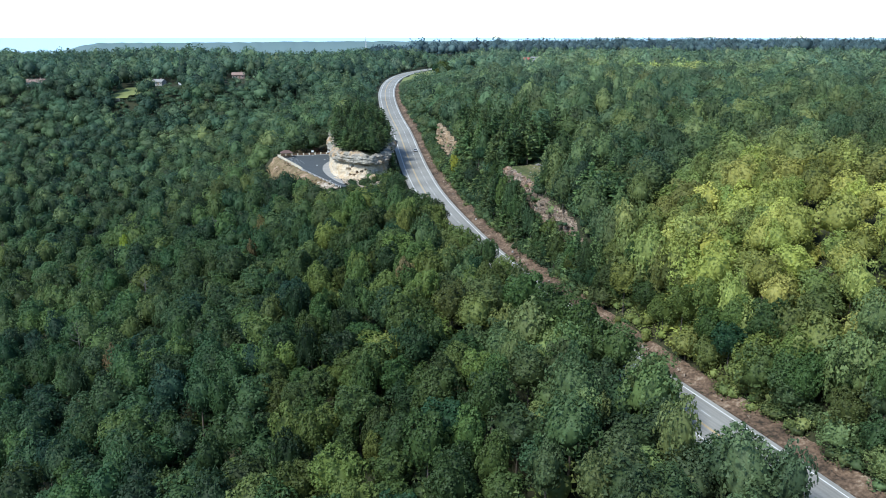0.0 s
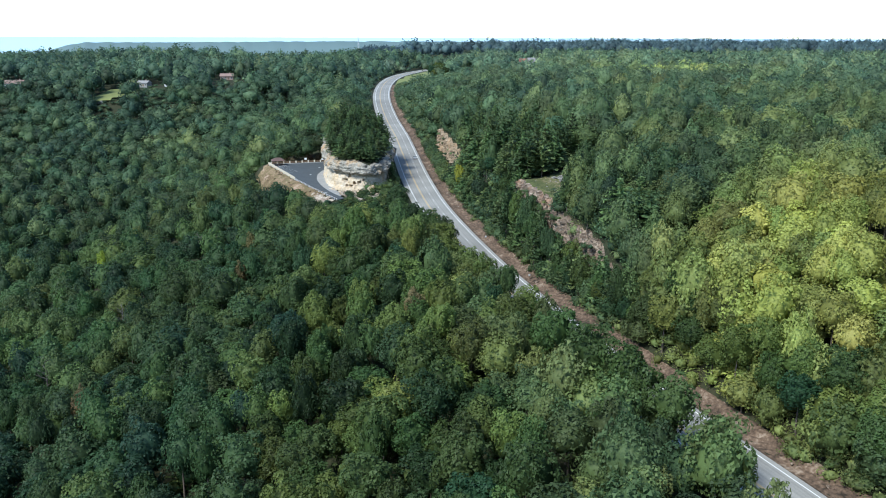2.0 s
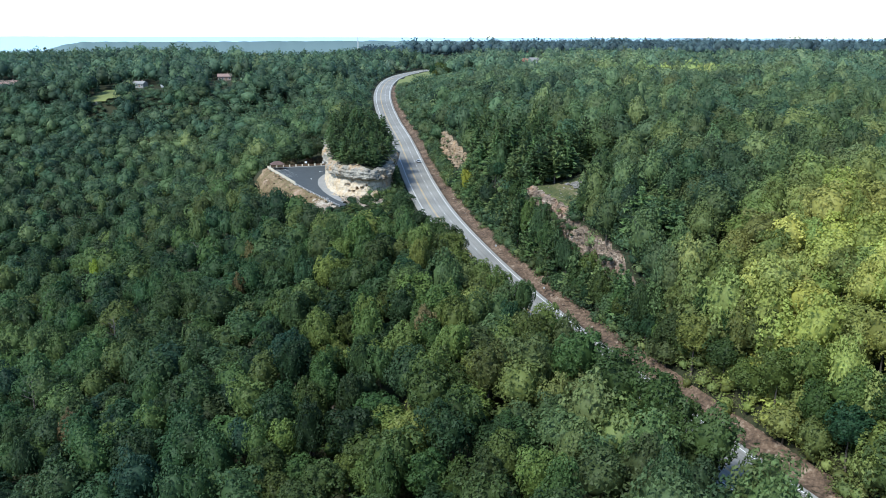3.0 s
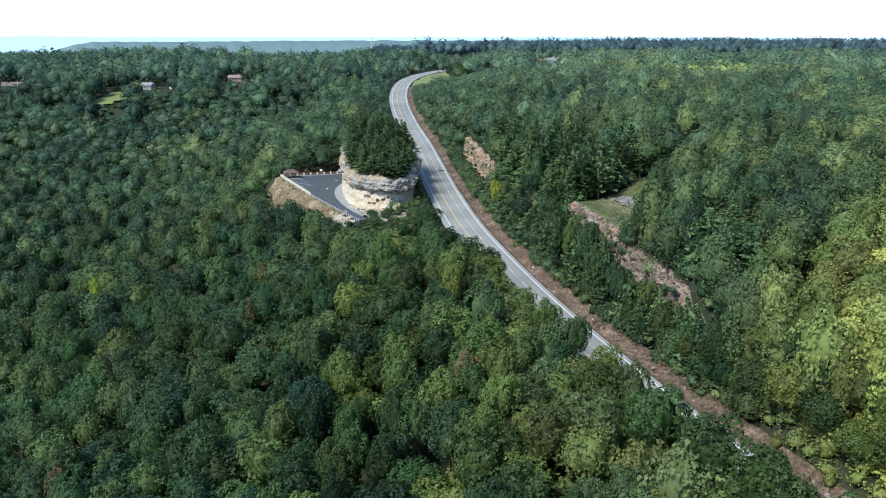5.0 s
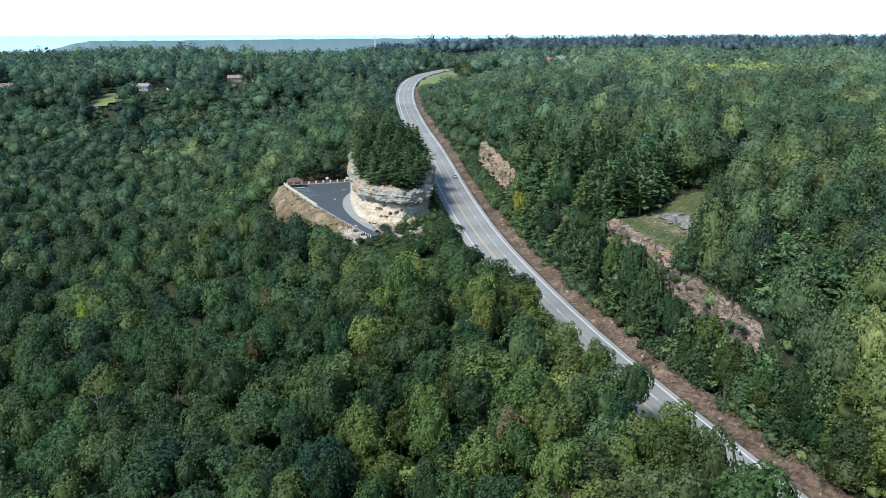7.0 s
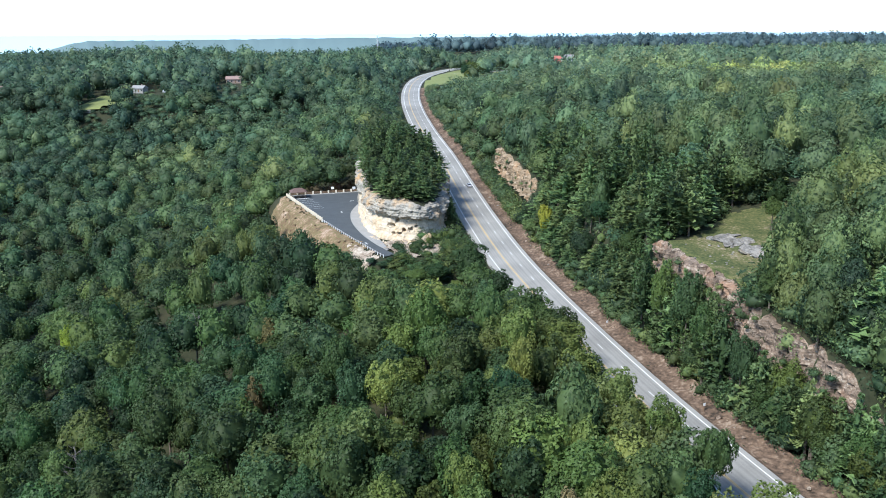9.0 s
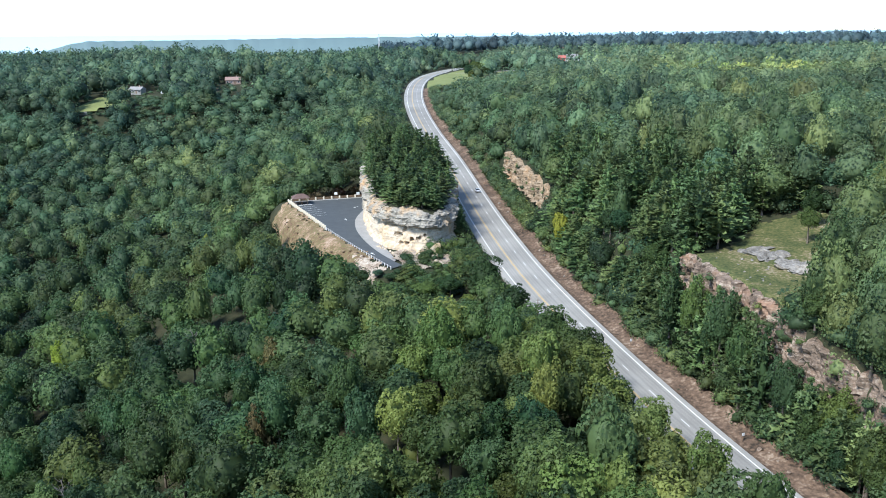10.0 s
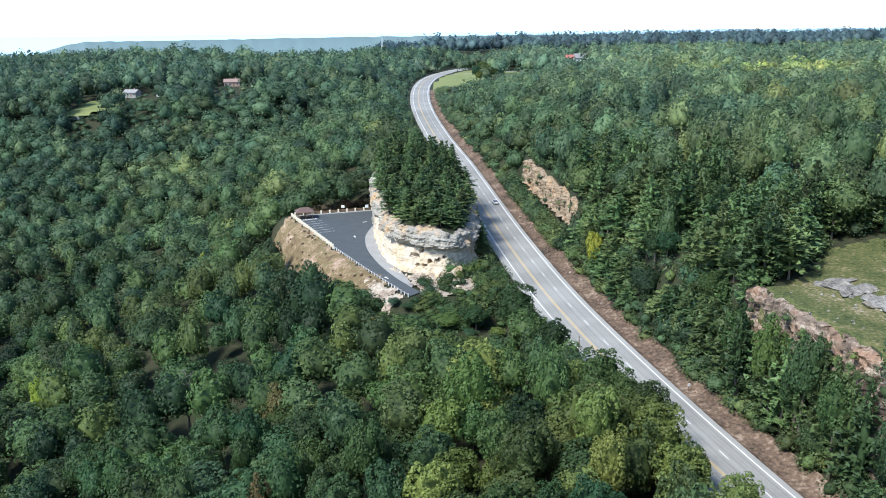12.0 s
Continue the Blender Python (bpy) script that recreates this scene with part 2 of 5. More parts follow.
# ---- the road ----
def ribbon(a, b, y0, y1, lift, step=2.0, mat=ASPHALT, name="strip", thick=0.0):
    """A strip between a and b metres right of the edge line."""
    n = max(2, int((y1 - y0) / step) + 1)
    y = np.linspace(y0, y1, n)
    slope = (road_x(y + 1) - road_x(y - 1)) / 2
    nx, ny = 1 / np.sqrt(1 + slope**2), -slope / np.sqrt(1 + slope**2)
    z = road_z(y) + lift
    A = np.stack([road_x(y) + a * nx, y + a * ny, z], 1)
    B = np.stack([road_x(y) + b * nx, y + b * ny, z], 1)
    rows = [A, B] if not thick else [A - (0, 0, thick), A, B, B - (0, 0, thick)]
    k = len(rows)
    V = np.stack(rows, 1).reshape(-1, 3)
    F = [(i * k + j, i * k + j + 1, i * k + k + j + 1, i * k + k + j) for i in range(n - 1) for j in range(k - 1)]
    return mesh_of(name, V, F, mat)


def road_material():
    """Worn asphalt: darker wheel tracks and oil stripes along each lane, patches and grain."""
    m, n, l, b = material("worn_road_asphalt", 0.85)
    at = n.new("ShaderNodeAttribute")
    at.attribute_name = "across"
    pos = n.new("ShaderNodeNewGeometry").outputs["Position"]
    big, mid, fine = noise_tex(n, l, 0.05, 4, pos), noise_tex(n, l, 0.5, 4, pos), noise_tex(n, l, 4.0, 5, pos)
    wobble = math_node(n, l, "MULTIPLY_ADD", mid.outputs[0], 0.016, math_node(n, l, "SUBTRACT", at.outputs["Fac"], 0.008))
    stops = [(0.0, 1.12), (0.13, 1.08)]
    for centre in (-9.1, -5.35, -1.8):
        c = (centre + 13.2) / 14.5
        stops += [(c - 0.105, 1.06), (c - 0.062, 0.84), (c - 0.03, 1.0), (c, 0.9), (c + 0.03, 1.0), (c + 0.062, 0.82), (c + 0.1, 1.05)]
    stops += [(0.93, 1.1), (1.0, 1.02)]
    tracks = ramp(n, [(p, (v * 0.5, v * 0.5, v * 0.5)) for p, v in stops])
    l.new(wobble, tracks.inputs[0])
    tone = ramp(n, [(0.36, (0.2, 0.192, 0.176)), (0.5, (0.25, 0.241, 0.22)), (0.64, (0.315, 0.303, 0.276))])
    l.new(math_node(n, l, "MULTIPLY_ADD", fine.outputs[0], 0.35, math_node(n, l, "MULTIPLY", big.outputs[0], 0.65)), tone.inputs[0])
    doubled = mixed(n, l, tracks.outputs[0], tracks.outputs[0], 1.0, "ADD")
    l.new(mixed(n, l, tone.outputs[0], doubled, 1.0, "MULTIPLY"), b.inputs["Base Color"])
    return m


road_mesh = ribbon(-13.2, 1.3, -150, 1290, 0.0, thick=0.5, name="road", mat=road_material())
road_mesh.attributes.new("across", "FLOAT", "POINT").data.foreach_set("value", np.tile((0.0, 0.0, 1.0, 1.0), len(road_mesh.vertices) // 4))
road = tagged(new("road", road_mesh), "grey worn asphalt three-lane highway on a hillside", "road", kind="structure")
part("edge_line", ribbon(-0.08, 0.14, -150, 1290, 0.02, mat=WHITE_PAINT), road, "white painted edge line")
part("edge_line", ribbon(-11.1, -10.88, -150, 1290, 0.02, mat=WHITE_PAINT), road, "white painted edge line")
part("centre_line", ribbon(-7.42, -7.26, -150, 1290, 0.02, mat=YELLOW_PAINT), road, "yellow painted centre line")
part("centre_line", ribbon(-7.1, -6.94, -150, 1290, 0.02, mat=YELLOW_PAINT), road, "yellow painted centre line")


def verge_mesh():
    y, q = np.arange(70, 800, 0.7), np.linspace(0, 1, 13)
    Y_, Q = np.meshgrid(y, q, indexing="ij")
    S_ = 1.25 + 6.0 * Q
    slope = (road_x(Y_ + 1) - road_x(Y_ - 1)) / 2
    k = np.sqrt(1 + slope**2)
    px, py = road_x(Y_) + S_ / k, Y_ - S_ * slope / k
    lump = np.array([noise.fractal((a * 0.9, b * 0.9, 3.1), 0.7, 2.1, 5) for a, b in zip(px.ravel(), py.ravel())]).reshape(px.shape)
    pz = road_z(Y_) - 0.06 - 0.35 * np.sin(np.clip(Q * 2.2, 0, 1) * math.pi) + 1.1 * smooth(0.45, 1, Q) + lump * 0.3 * smooth(0.1, 0.4, Q)
    V = np.stack([px, py, pz], -1).reshape(-1, 3)
    return mesh_of("verge", V, grid_faces(len(q), len(y))[:, ::-1], EARTH)


verge = tagged(new("verge", verge_mesh()), "bare red-brown earth and rubble verge along the highway", "verge", kind="structure")
dash_y = [269.1]
while dash_y[-1] < 800:
    dash_y.append(dash_y[-1] + 12.19 / math.sqrt(1 + float(road_x(dash_y[-1] + 1) - road_x(dash_y[-1])) ** 2))
while dash_y[0] > 85:
    dash_y.insert(0, dash_y[0] - 12.19 / math.sqrt(1 + float(road_x(dash_y[0] + 1) - road_x(dash_y[0])) ** 2))
for y in dash_y:
    part("lane_dash", ribbon(-3.68, -3.54, y - 1.4, y + 1.4, 0.02, 1.0, WHITE_PAINT, "lane_dash"), road)

# ---- the parking lot ----
LOT = [(-92, 443.5), (-63, 452.5), (-60.5, 430), (-62.2, 410), (-60, 396), (-55.3, 380), (-50, 367), (-45.5, 358), (-42.5, 353.5), (-45.5, 350.5), (-47, 352.5), (-58, 373), (-71, 398)]
lot = tagged(new("parking_lot", mesh_of("lot", [(x, y, LOT_Z) for x, y in LOT], [tuple(range(len(LOT)))[::-1]], NEW_ASPHALT)), "fresh dark asphalt parking lot beside a rock", "parking lot", kind="structure")


# ---- trees ----
def ico(level):
    bm = bmesh.new()
    bmesh.ops.create_icosphere(bm, subdivisions=level, radius=1)
    v = np.array([p.co for p in bm.verts])
    f = np.array([[q.index for q in p.verts] for p in bm.faces])
    bm.free()
    return v, f


def facets(rand, centres, normals, size, jitter=0.7):
    """One small three-cornered leaf spray at each centre."""
    n = len(centres)
    nn = normals + rand.normal(0, jitter, (n, 3))
    nn /= np.linalg.norm(nn, axis=1)[:, None]
    t = np.cross(nn, rand.normal(0, 1, (n, 3)))
    t /= np.linalg.norm(t, axis=1)[:, None] + 1e-9
    b = np.cross(nn, t)
    s = (size * rand.uniform(0.6, 1.35, n))[:, None]
    V = np.stack([centres + t * s, centres - 0.5 * t * s + 0.8 * b * s, centres - 0.5 * t * s - 0.8 * b * s], 1).reshape(-1, 3)
    return V, np.arange(3 * n).reshape(-1, 3)


def joined(pieces):
    V, T, at = [], [], 0
    for v, t in pieces:
        V.append(v)
        T.append(np.asarray(t) + at)
        at += len(v)
    return np.concatenate(V), np.concatenate(T)


def broad_crown(seed, leaves, size, level=2, lobes=26, jitter=0.34, core=0.79):
    """A crown of unit half-width, z 0 to 1: boughs heaped as lobes of leaf sprays with dark clefts between them."""
    rand = np.random.default_rng(seed)
    squash = 0.46                                   # height against width in these units
    k = (np.arange(lobes) + 0.5) / lobes
    cz = np.clip(-0.66 + 1.66 * k + rand.normal(0, 0.07, lobes), -0.9, 0.99)
    ca = np.arange(lobes) * 2.4 + rand.uniform(-0.5, 0.5, lobes)
    flat = np.sqrt(1 - cz**2) * (1 - rand.uniform(0.0, 0.3) * np.clip(cz, 0, 1))
    C = np.stack([flat * np.cos(ca), flat * np.sin(ca), cz], 1)
    limbs = max(4, lobes // 7)
    lz = rand.uniform(-0.35, 0.95, limbs)
    la = np.arange(limbs) * 2.4 + rand.uniform(-0.6, 0.6, limbs)
    B = np.stack([np.sqrt(1 - lz**2) * np.cos(la), np.sqrt(1 - lz**2) * np.sin(la), lz], 1)
    near = np.linalg.norm(C / np.linalg.norm(C, axis=1)[:, None] - B[:, None], axis=2).min(0) * limbs**0.5
    reach = 0.94 - 0.34 * smooth(0.3, 1.9, near) - rand.uniform(0, 0.12, lobes)
    wide = rand.uniform(1.35, 2.2, lobes) / lobes**0.5
    M = C * reach[:, None]
    tall = rand.uniform(1.05, 1.5)
    pick = rand.choice(lobes, leaves * 3, p=wide**2 / (wide**2).sum())
    d = rand.normal(0, 1, (leaves * 3, 3))
    d /= np.linalg.norm(d, axis=1)[:, None]
    d += 0.55 * C[pick] + (0, 0, 0.42)
    d /= np.linalg.norm(d, axis=1)[:, None]
    pos = M[pick] + d * wide[pick][:, None] * rand.uniform(0.72, 1.1, (leaves * 3, 1)) * (1, 1, tall)
    gap = np.linalg.norm((pos[:, None] - M[None]) / (1, 1, tall), axis=2) / wide[None]
    gap[np.arange(len(pos)), pick] = 9
    keep = np.flatnonzero(gap.min(1) > 0.8)[:leaves]
    pos, d = pos[keep], d[keep]
    lean = rand.normal(0, 0.1, 2)

    def placed(p):
        z = p[:, 2]
        return np.stack([p[:, 0] + lean[0] * z, p[:, 1] + lean[1] * z, 0.42 + z * np.where(z > 0, 0.56, 0.42)], 1)

    v, f = ico(level)
    along_ = v @ M.T
    deep = wide[None] ** 2 - (M**2).sum(1)[None] + along_**2
    skin = np.where(deep > 0, along_ + np.sqrt(np.maximum(deep, 0)), 0.5).max(1)
    skin = np.maximum(skin, 0.5) * core * rand.uniform(0.93, 1.05, len(v))
    pieces = [(placed(v * skin[:, None]), f)]
    V, T = facets(rand, placed(pos) / (1, 1, squash), d, size, jitter)
    pieces.append((V * (1, 1, squash), T))
    return joined(pieces)


def pine_crown(seed, whorls=10, twigs=7):
    """A tiered crown of unit half-width, z 0 to 3: whorls of flat boughs, each a comb of needle sprays either side of its axis."""
    rand = np.random.default_rng(seed)
    v, f = ico(1)
    pieces = [(v * (0.2, 0.2, 1.2) + (0, 0, 1.4), f)]
    P, n = [], 0
    for w in range(whorls):
        h = (w + rand.uniform(-0.25, 0.25)) / (whorls - 1)
        long = max(0.16, (1 - max(0, h) ** 1.5) ** 0.8) * rand.uniform(0.85, 1.1)
        for b in range(6 if h < 0.75 else 4):
            a = b * 6.283 / (6 if h < 0.75 else 4) + w * 0.9 + rand.normal(0, 0.25)
            l_, up = long * rand.uniform(0.65, 1.12), rand.uniform(-0.02, 0.2) + 0.25 * max(0, h)
            z0 = 0.2 + 2.7 * h
            for k in np.linspace(0.25, 1.0, twigs):
                for side in (-1, 1):
                    c = l_ * (k + rand.normal(0, 0.04))
                    z = z0 + up * c - 0.16 * c * c + rand.normal(0, 0.03)
                    reach = l_ * (0.46 - 0.22 * k) * rand.uniform(0.8, 1.25)
                    aa = a + side * rand.uniform(0.55, 0.95)
                    root = np.array((math.cos(a) * c, math.sin(a) * c, z))
                    tip = root + (math.cos(aa) * reach, math.sin(aa) * reach, rand.normal(0.03, 0.05))
                    off = np.array((-math.sin(aa), math.cos(aa), rand.normal(0, 0.5))) * 0.085
                    P += [root - off * 0.8, root + off * 1.4, tip]
                    n += 1
    pieces.append((np.array(P), np.arange(3 * n).reshape(-1, 3)))
    return joined(pieces)


def trunk_shape(height, radius, seed):
    rand = np.random.default_rng(seed)
    n, V, F = 6, [], []
    for k, (h, r) in enumerate(((0, 1.3), (0.1, 1.0), (0.55, 0.7), (1.0, 0.2))):
        ox, oy = rand.normal(0, 0.012, 2) * h * height
        for j in range(n):
            a = j * math.tau / n
            V.append((ox + radius * r * math.cos(a), oy + radius * r * math.sin(a), height * h))
    for k in range(3):
        for j in range(n):
            a, b = k * n + j, k * n + (j + 1) % n
            F += [(a, b, b + n), (a, b + n, a + n)]
    return np.array(V), np.array(F)


BENCH = [(24, 303), (26, 285), (28.5, 271), (34, 269), (45, 276), (54, 292), (63, 310), (61, 321), (47, 322), (38, 311), (30, 304)]
OUTCROP = [(-63, 452), (-60.5, 420), (-53.5, 381), (-46, 371), (-36, 368.5), (-27.5, 374), (-25.5, 408), (-26, 440), (-36, 462), (-52, 464)]
BANK = [(-93, 444), (-71, 398), (-52, 362), (-60, 356), (-84, 392), (-102, 430)]
LAWNS = [[(-41, 790), (-42, 850), (-32, 955), (-10, 990), (12, 965), (10, 880), (2, 800), (-14, 776)], [(20, 860), (24, 935), (44, 930), (40, 850)],
         [(-286, 686), (-270, 685), (-258, 704), (-262, 737), (-285, 732)]]


# ---- rocks ----
def rock_material(name, low, mid, high, stain, dark=0.78):
    m, n, l, b = material(name, 0.95)
    pos = n.new("ShaderNodeNewGeometry").outputs["Position"]
    flat = n.new("ShaderNodeMapping")
    flat.inputs["Scale"].default_value = (0.12, 0.12, 1.3)
    l.new(pos, flat.inputs["Vector"])
    tall = n.new("ShaderNodeMapping")
    tall.inputs["Scale"].default_value = (0.9, 0.9, 0.09)
    l.new(pos, tall.inputs["Vector"])
    beds, streaks, patches, grain = noise_tex(n, l, 1.0, 5, flat.outputs[0]), noise_tex(n, l, 1.0, 4, tall.outputs[0]), noise_tex(n, l, 0.16, 4, pos), noise_tex(n, l, 2.2, 6, pos)
    f = math_node(n, l, "MULTIPLY_ADD", beds.outputs[0], 0.45, math_node(n, l, "MULTIPLY_ADD", grain.outputs[0], 0.35, math_node(n, l, "MULTIPLY", patches.outputs[0], 0.2)))
    r = ramp(n, [(0.34, low), (0.5, mid), (0.64, high)])
    l.new(f, r.inputs[0])
    st = ramp(n, [(0.5, (0, 0, 0)), (0.68, (0.8, 0.8, 0.8))])
    l.new(patches.outputs[0], st.inputs[0])
    c = mixed(n, l, r.outputs[0], stain, st.outputs[0])
    dk = ramp(n, [(0.3, (0.35, 0.34, 0.33)), (0.5, (1, 1, 1))])
    l.new(streaks.outputs[0], dk.inputs[0])
    c = mixed(n, l, c, dk.outputs[0], dark, "MULTIPLY")
    l.new(c, b.inputs["Base Color"])
    bp = n.new("ShaderNodeBump")
    bp.inputs["Strength"].default_value, bp.inputs["Distance"].default_value = 1.0, 0.5
    l.new(f, bp.inputs["Height"])
    l.new(bp.outputs[0], b.inputs["Normal"])
    return m


PALE_ROCK = rock_material("pale_sandstone", (0.36, 0.28, 0.2), (0.5, 0.42, 0.32), (0.6, 0.53, 0.42), (0.5, 0.35, 0.19), 0.4)
GREY_ROCK = rock_material("weathered_sandstone", (0.12, 0.107, 0.09), (0.28, 0.255, 0.213), (0.43, 0.4, 0.345), (0.42, 0.26, 0.12), 0.7)
RED_ROCK = rock_material("reddish_rock", (0.04, 0.032, 0.026), (0.19, 0.14, 0.105), (0.48, 0.41, 0.325), (0.26, 0.15, 0.095), 0.9)
SLAB_ROCK = rock_material("grey_slab_rock", (0.07, 0.065, 0.06), (0.2, 0.185, 0.165), (0.38, 0.355, 0.32), (0.24, 0.2, 0.15))
TAN_ROCK = rock_material("tan_rock", (0.12, 0.09, 0.06), (0.28, 0.21, 0.14), (0.42, 0.35, 0.26), (0.33, 0.2, 0.1))
GRASS = rough_stuff("short_grass", [(0.38, (0.03, 0.042, 0.014)), (0.46, (0.066, 0.078, 0.026)), (0.53, (0.1, 0.1, 0.036)), (0.58, (0.17, 0.14, 0.075)), (0.66, (0.32, 0.28, 0.21))], 0.12, 1.6, 0.95, 0.5)
LAWN_GREEN = rough_stuff("lawn_grass", [(0.3, (0.12, 0.145, 0.045)), (0.7, (0.2, 0.215, 0.08))], 0.05, 0.6)
DRY_BANK = rough_stuff("dry_bank", [(0.36, (0.06, 0.045, 0.026)), (0.44, (0.17, 0.105, 0.06)), (0.48, (0.12, 0.11, 0.045)), (0.54, (0.24, 0.155, 0.095)), (0.64, (0.38, 0.3, 0.22))], 0.18, 1.1, 0.95, 0.9)


def resampled(poly, n):
    """A closed outline with rounded corners, as n even points."""
    p = np.array(poly, float)
    for _ in range(3):
        q = np.roll(p, -1, 0)
        p = np.stack([0.75 * p + 0.25 * q, 0.25 * p + 0.75 * q], 1).reshape(-1, 2)
    d = np.concatenate([[0], np.cumsum(np.hypot(*(np.roll(p, -1, 0) - p).T))])
    k = np.linspace(0, d[-1], n, endpoint=False)
    p = np.vstack([p, p[:1]])
    return np.stack([np.interp(k, d, p[:, 0]), np.interp(k, d, p[:, 1])], 1)


def craggy(p, size, seed):
    return noise.fractal(Vector(p) / size + Vector((seed, seed * 0.7, seed * 1.3)), 0.8, 2.1, 5)


def rock_outcrop():
    n = 520
    ring = resampled(OUTCROP, n)
    t = np.roll(ring, -2, 0) - np.roll(ring, 2, 0)
    t /= np.linalg.norm(t, axis=1)[:, None]
    out = np.stack([-t[:, 1], t[:, 0]], 1)
    c = ring.mean(0)
    if ((ring - c) * out).sum() < 0:
        out = -out
    # height over the lot, metres outwards
    prof = [(-0.8, 0.9), (0.3, 0.5), (1.2, 0.0), (2.4, -0.5), (3.8, -0.8), (5.2, -1.1), (6.6, -1.5), (7.7, -2.2), (8.2, -3.3), (8.6, -3.5), (8.9, -2.2), (9.2, -0.5), (9.8, 0.2), (10.8, 0.5),
            (11.8, 0.1), (12.4, 0.2), (12.8, -0.6), (13.6, -0.8), (14.2, -1.3), (14.7, -2.2), (15.1, -3.6), (15.6, -5.5), (16.2, -8.0), (16.8, -11.0), (17.2, -14.0)]
    fine = [np.array(a) * (1 - k) + np.array(b) * k for a, b in zip(prof, prof[1:]) for k in (0, 0.33, 0.67)] + [np.array(prof[-1])]
    V, lev = [], len(fine)
    holes = [((-46.2, 24.2), 0.9), ((-44.9, 24.0), 1.0), ((-43.6, 26.0), 0.7), ((-40.6, 23.6), 0.6), ((-42.4, 22.3), 0.7), ((-38.2, 23.8), 0.8), ((-44.4, 22.0), 0.6), ((-36.0, 24.6), 0.6)]   # across and up the front
    for h, o in fine:
        for (x, y), (ox, oy) in zip(ring, out):
            back = float(smooth(395, 440, y)) if x < -45 else 0.0
            under = o * (1 - back) if h < 13 else o      # the long wall is sheer
            z = LOT_Z + h * (0.84 + 0.12 * float(smooth(380, 410, y)) + 0.18 * back) - (1.2 * float(smooth(-40, -30, x)) if h > 9 else 0)
            p = (x + ox * under, y + oy * under, z)
            rude = 1.0 if h > 8.5 else 0.45
            d = 1.5 * rude * craggy(p, 8.0, 1) + 0.5 * rude * craggy((p[0], p[1], p[2] * 2.2), 2.4, 5) + 0.5 * rude * craggy((p[0] * 2, p[1] * 2, p[2] * 0.5), 4.0, 8)
            d += (0.12 if h > 8.8 else 0.04) * math.copysign(1, math.sin(z * 1.9 + 2.5 * craggy(p, 9.0, 3)))
            for hc, hr in holes:
                k = math.hypot(x - hc[0], (z - hc[1]) * 1.2) / hr if y < 386 else 9
                if k < 1.3:
                    d -= 2.4 * (1 - float(smooth(0.35, 1.3, k + 0.5 * craggy(p, 1.0, 12))))
            V.append((p[0] + ox * d, p[1] + oy * d, z + 0.25 * craggy(p, 3.0, 9)))
    F, index = [], []
    for k in range(lev - 1):
        for j in range(n):
            F.append((k * n + j, k * n + (j + 1) % n, (k + 1) * n + (j + 1) % n, (k + 1) * n + j))
            h = fine[k][0] + 0.8 * craggy((*ring[j], 0), 8.0, 4)
            index.append(0 if h < 8.7 and ring[j][1] < 425 else 1 if h < 14.9 else 2)
    V.append((c[0], c[1], LOT_Z + 17.6))
    for j in range(n):
        F.append(((lev - 1) * n + j, (lev - 1) * n + (j + 1) % n, len(V) - 1))
        index.append(2)
    root = tagged(new("rock_outcrop"), "pale layered sandstone outcrop with an overhanging brow and hollows", "rock outcrop")
    for k, (name, mat, label) in enumerate((("foot_wall", PALE_ROCK, "cream hollowed sandstone wall"), ("brow", GREY_ROCK, "weathered grey overhanging rock brow"), ("soil_cap", FLOOR, "dark soil and needles"))):
        mine = [f for f, q in zip(F, index) if q == k]
        used = {v: n_ for n_, v in enumerate(sorted({v for f in mine for v in f}))}
        part(name, mesh_of(name, [V[v] for v in used], [tuple(used[v] for v in f) for f in mine], mat), root, label)


rock_outcrop()


def cliff(name, ys, low, mat, label, seed, forward=-0.7):
    """A rock face in front of a cut: along y, from low metres under the shelf to its lip and back over it."""
    rows = np.arange(ys[0], ys[1], 0.55)
    V, n = [], 0
    for y in rows:
        cut = next(c for c in CUTS if c[0] - 14 <= y <= c[1] + 16)
        s0, top = float(np.interp(y, cut[2], cut[3])), float(np.interp(y, cut[2], cut[4]))
        fade = float(smooth(ys[0], ys[0] + 5, y) * (1 - smooth(ys[1] - 5, ys[1], y)))
        base = float(road_z(y)) + low
        slope = float(road_x(y + 1) - road_x(y - 1)) / 2
        k = math.sqrt(1 + slope**2)
        col = [(0.0, 1.0)] + [(h, 0.0) for h in np.linspace(0.05, 0.96, 26)] + [(1.0, -0.5), (1.02, -1.3), (1.01, -2.4), (0.985, -3.4), (0.93, -4.2)]
        n = len(col)
        for h, o in col:
            z = base + (top - base) * h
            s_ = s0 - forward - o * 0.8 - (1 - h) * 1.6
            p = (float(road_x(y)) + s_ / k, y - s_ * slope / k, z)
            d = 1.3 * craggy(p, 5.0, seed) + 1.0 * craggy((p[0] * 2, p[1] * 2, p[2] * 0.4), 3.0, seed + 5) + 0.8 * craggy((p[0] * 2.2, p[1] * 2.2, p[2] * 0.35), 1.8, seed + 3) + 0.3 * craggy((p[0], p[1], p[2] * 2.5), 1.8, seed + 4) + 0.06 * math.copysign(1, math.sin(z * 2.4 + 2 * craggy(p, 6, seed + 1)))
            d += 0.45 * craggy(p, 0.8, seed + 9)
            d = d * (0.4 + 0.6 * fade) - 2.2 * (1 - fade)
            V.append((p[0] - d / k, p[1] + d * slope / k, z - (1 - fade) * 2.0 + 0.3 * craggy(p, 2.0, seed + 7)))
    me = mesh_of(name, V, grid_faces(n, len(rows)), mat)
    return tagged(new(name, me), label, "cliff", kind="structure")


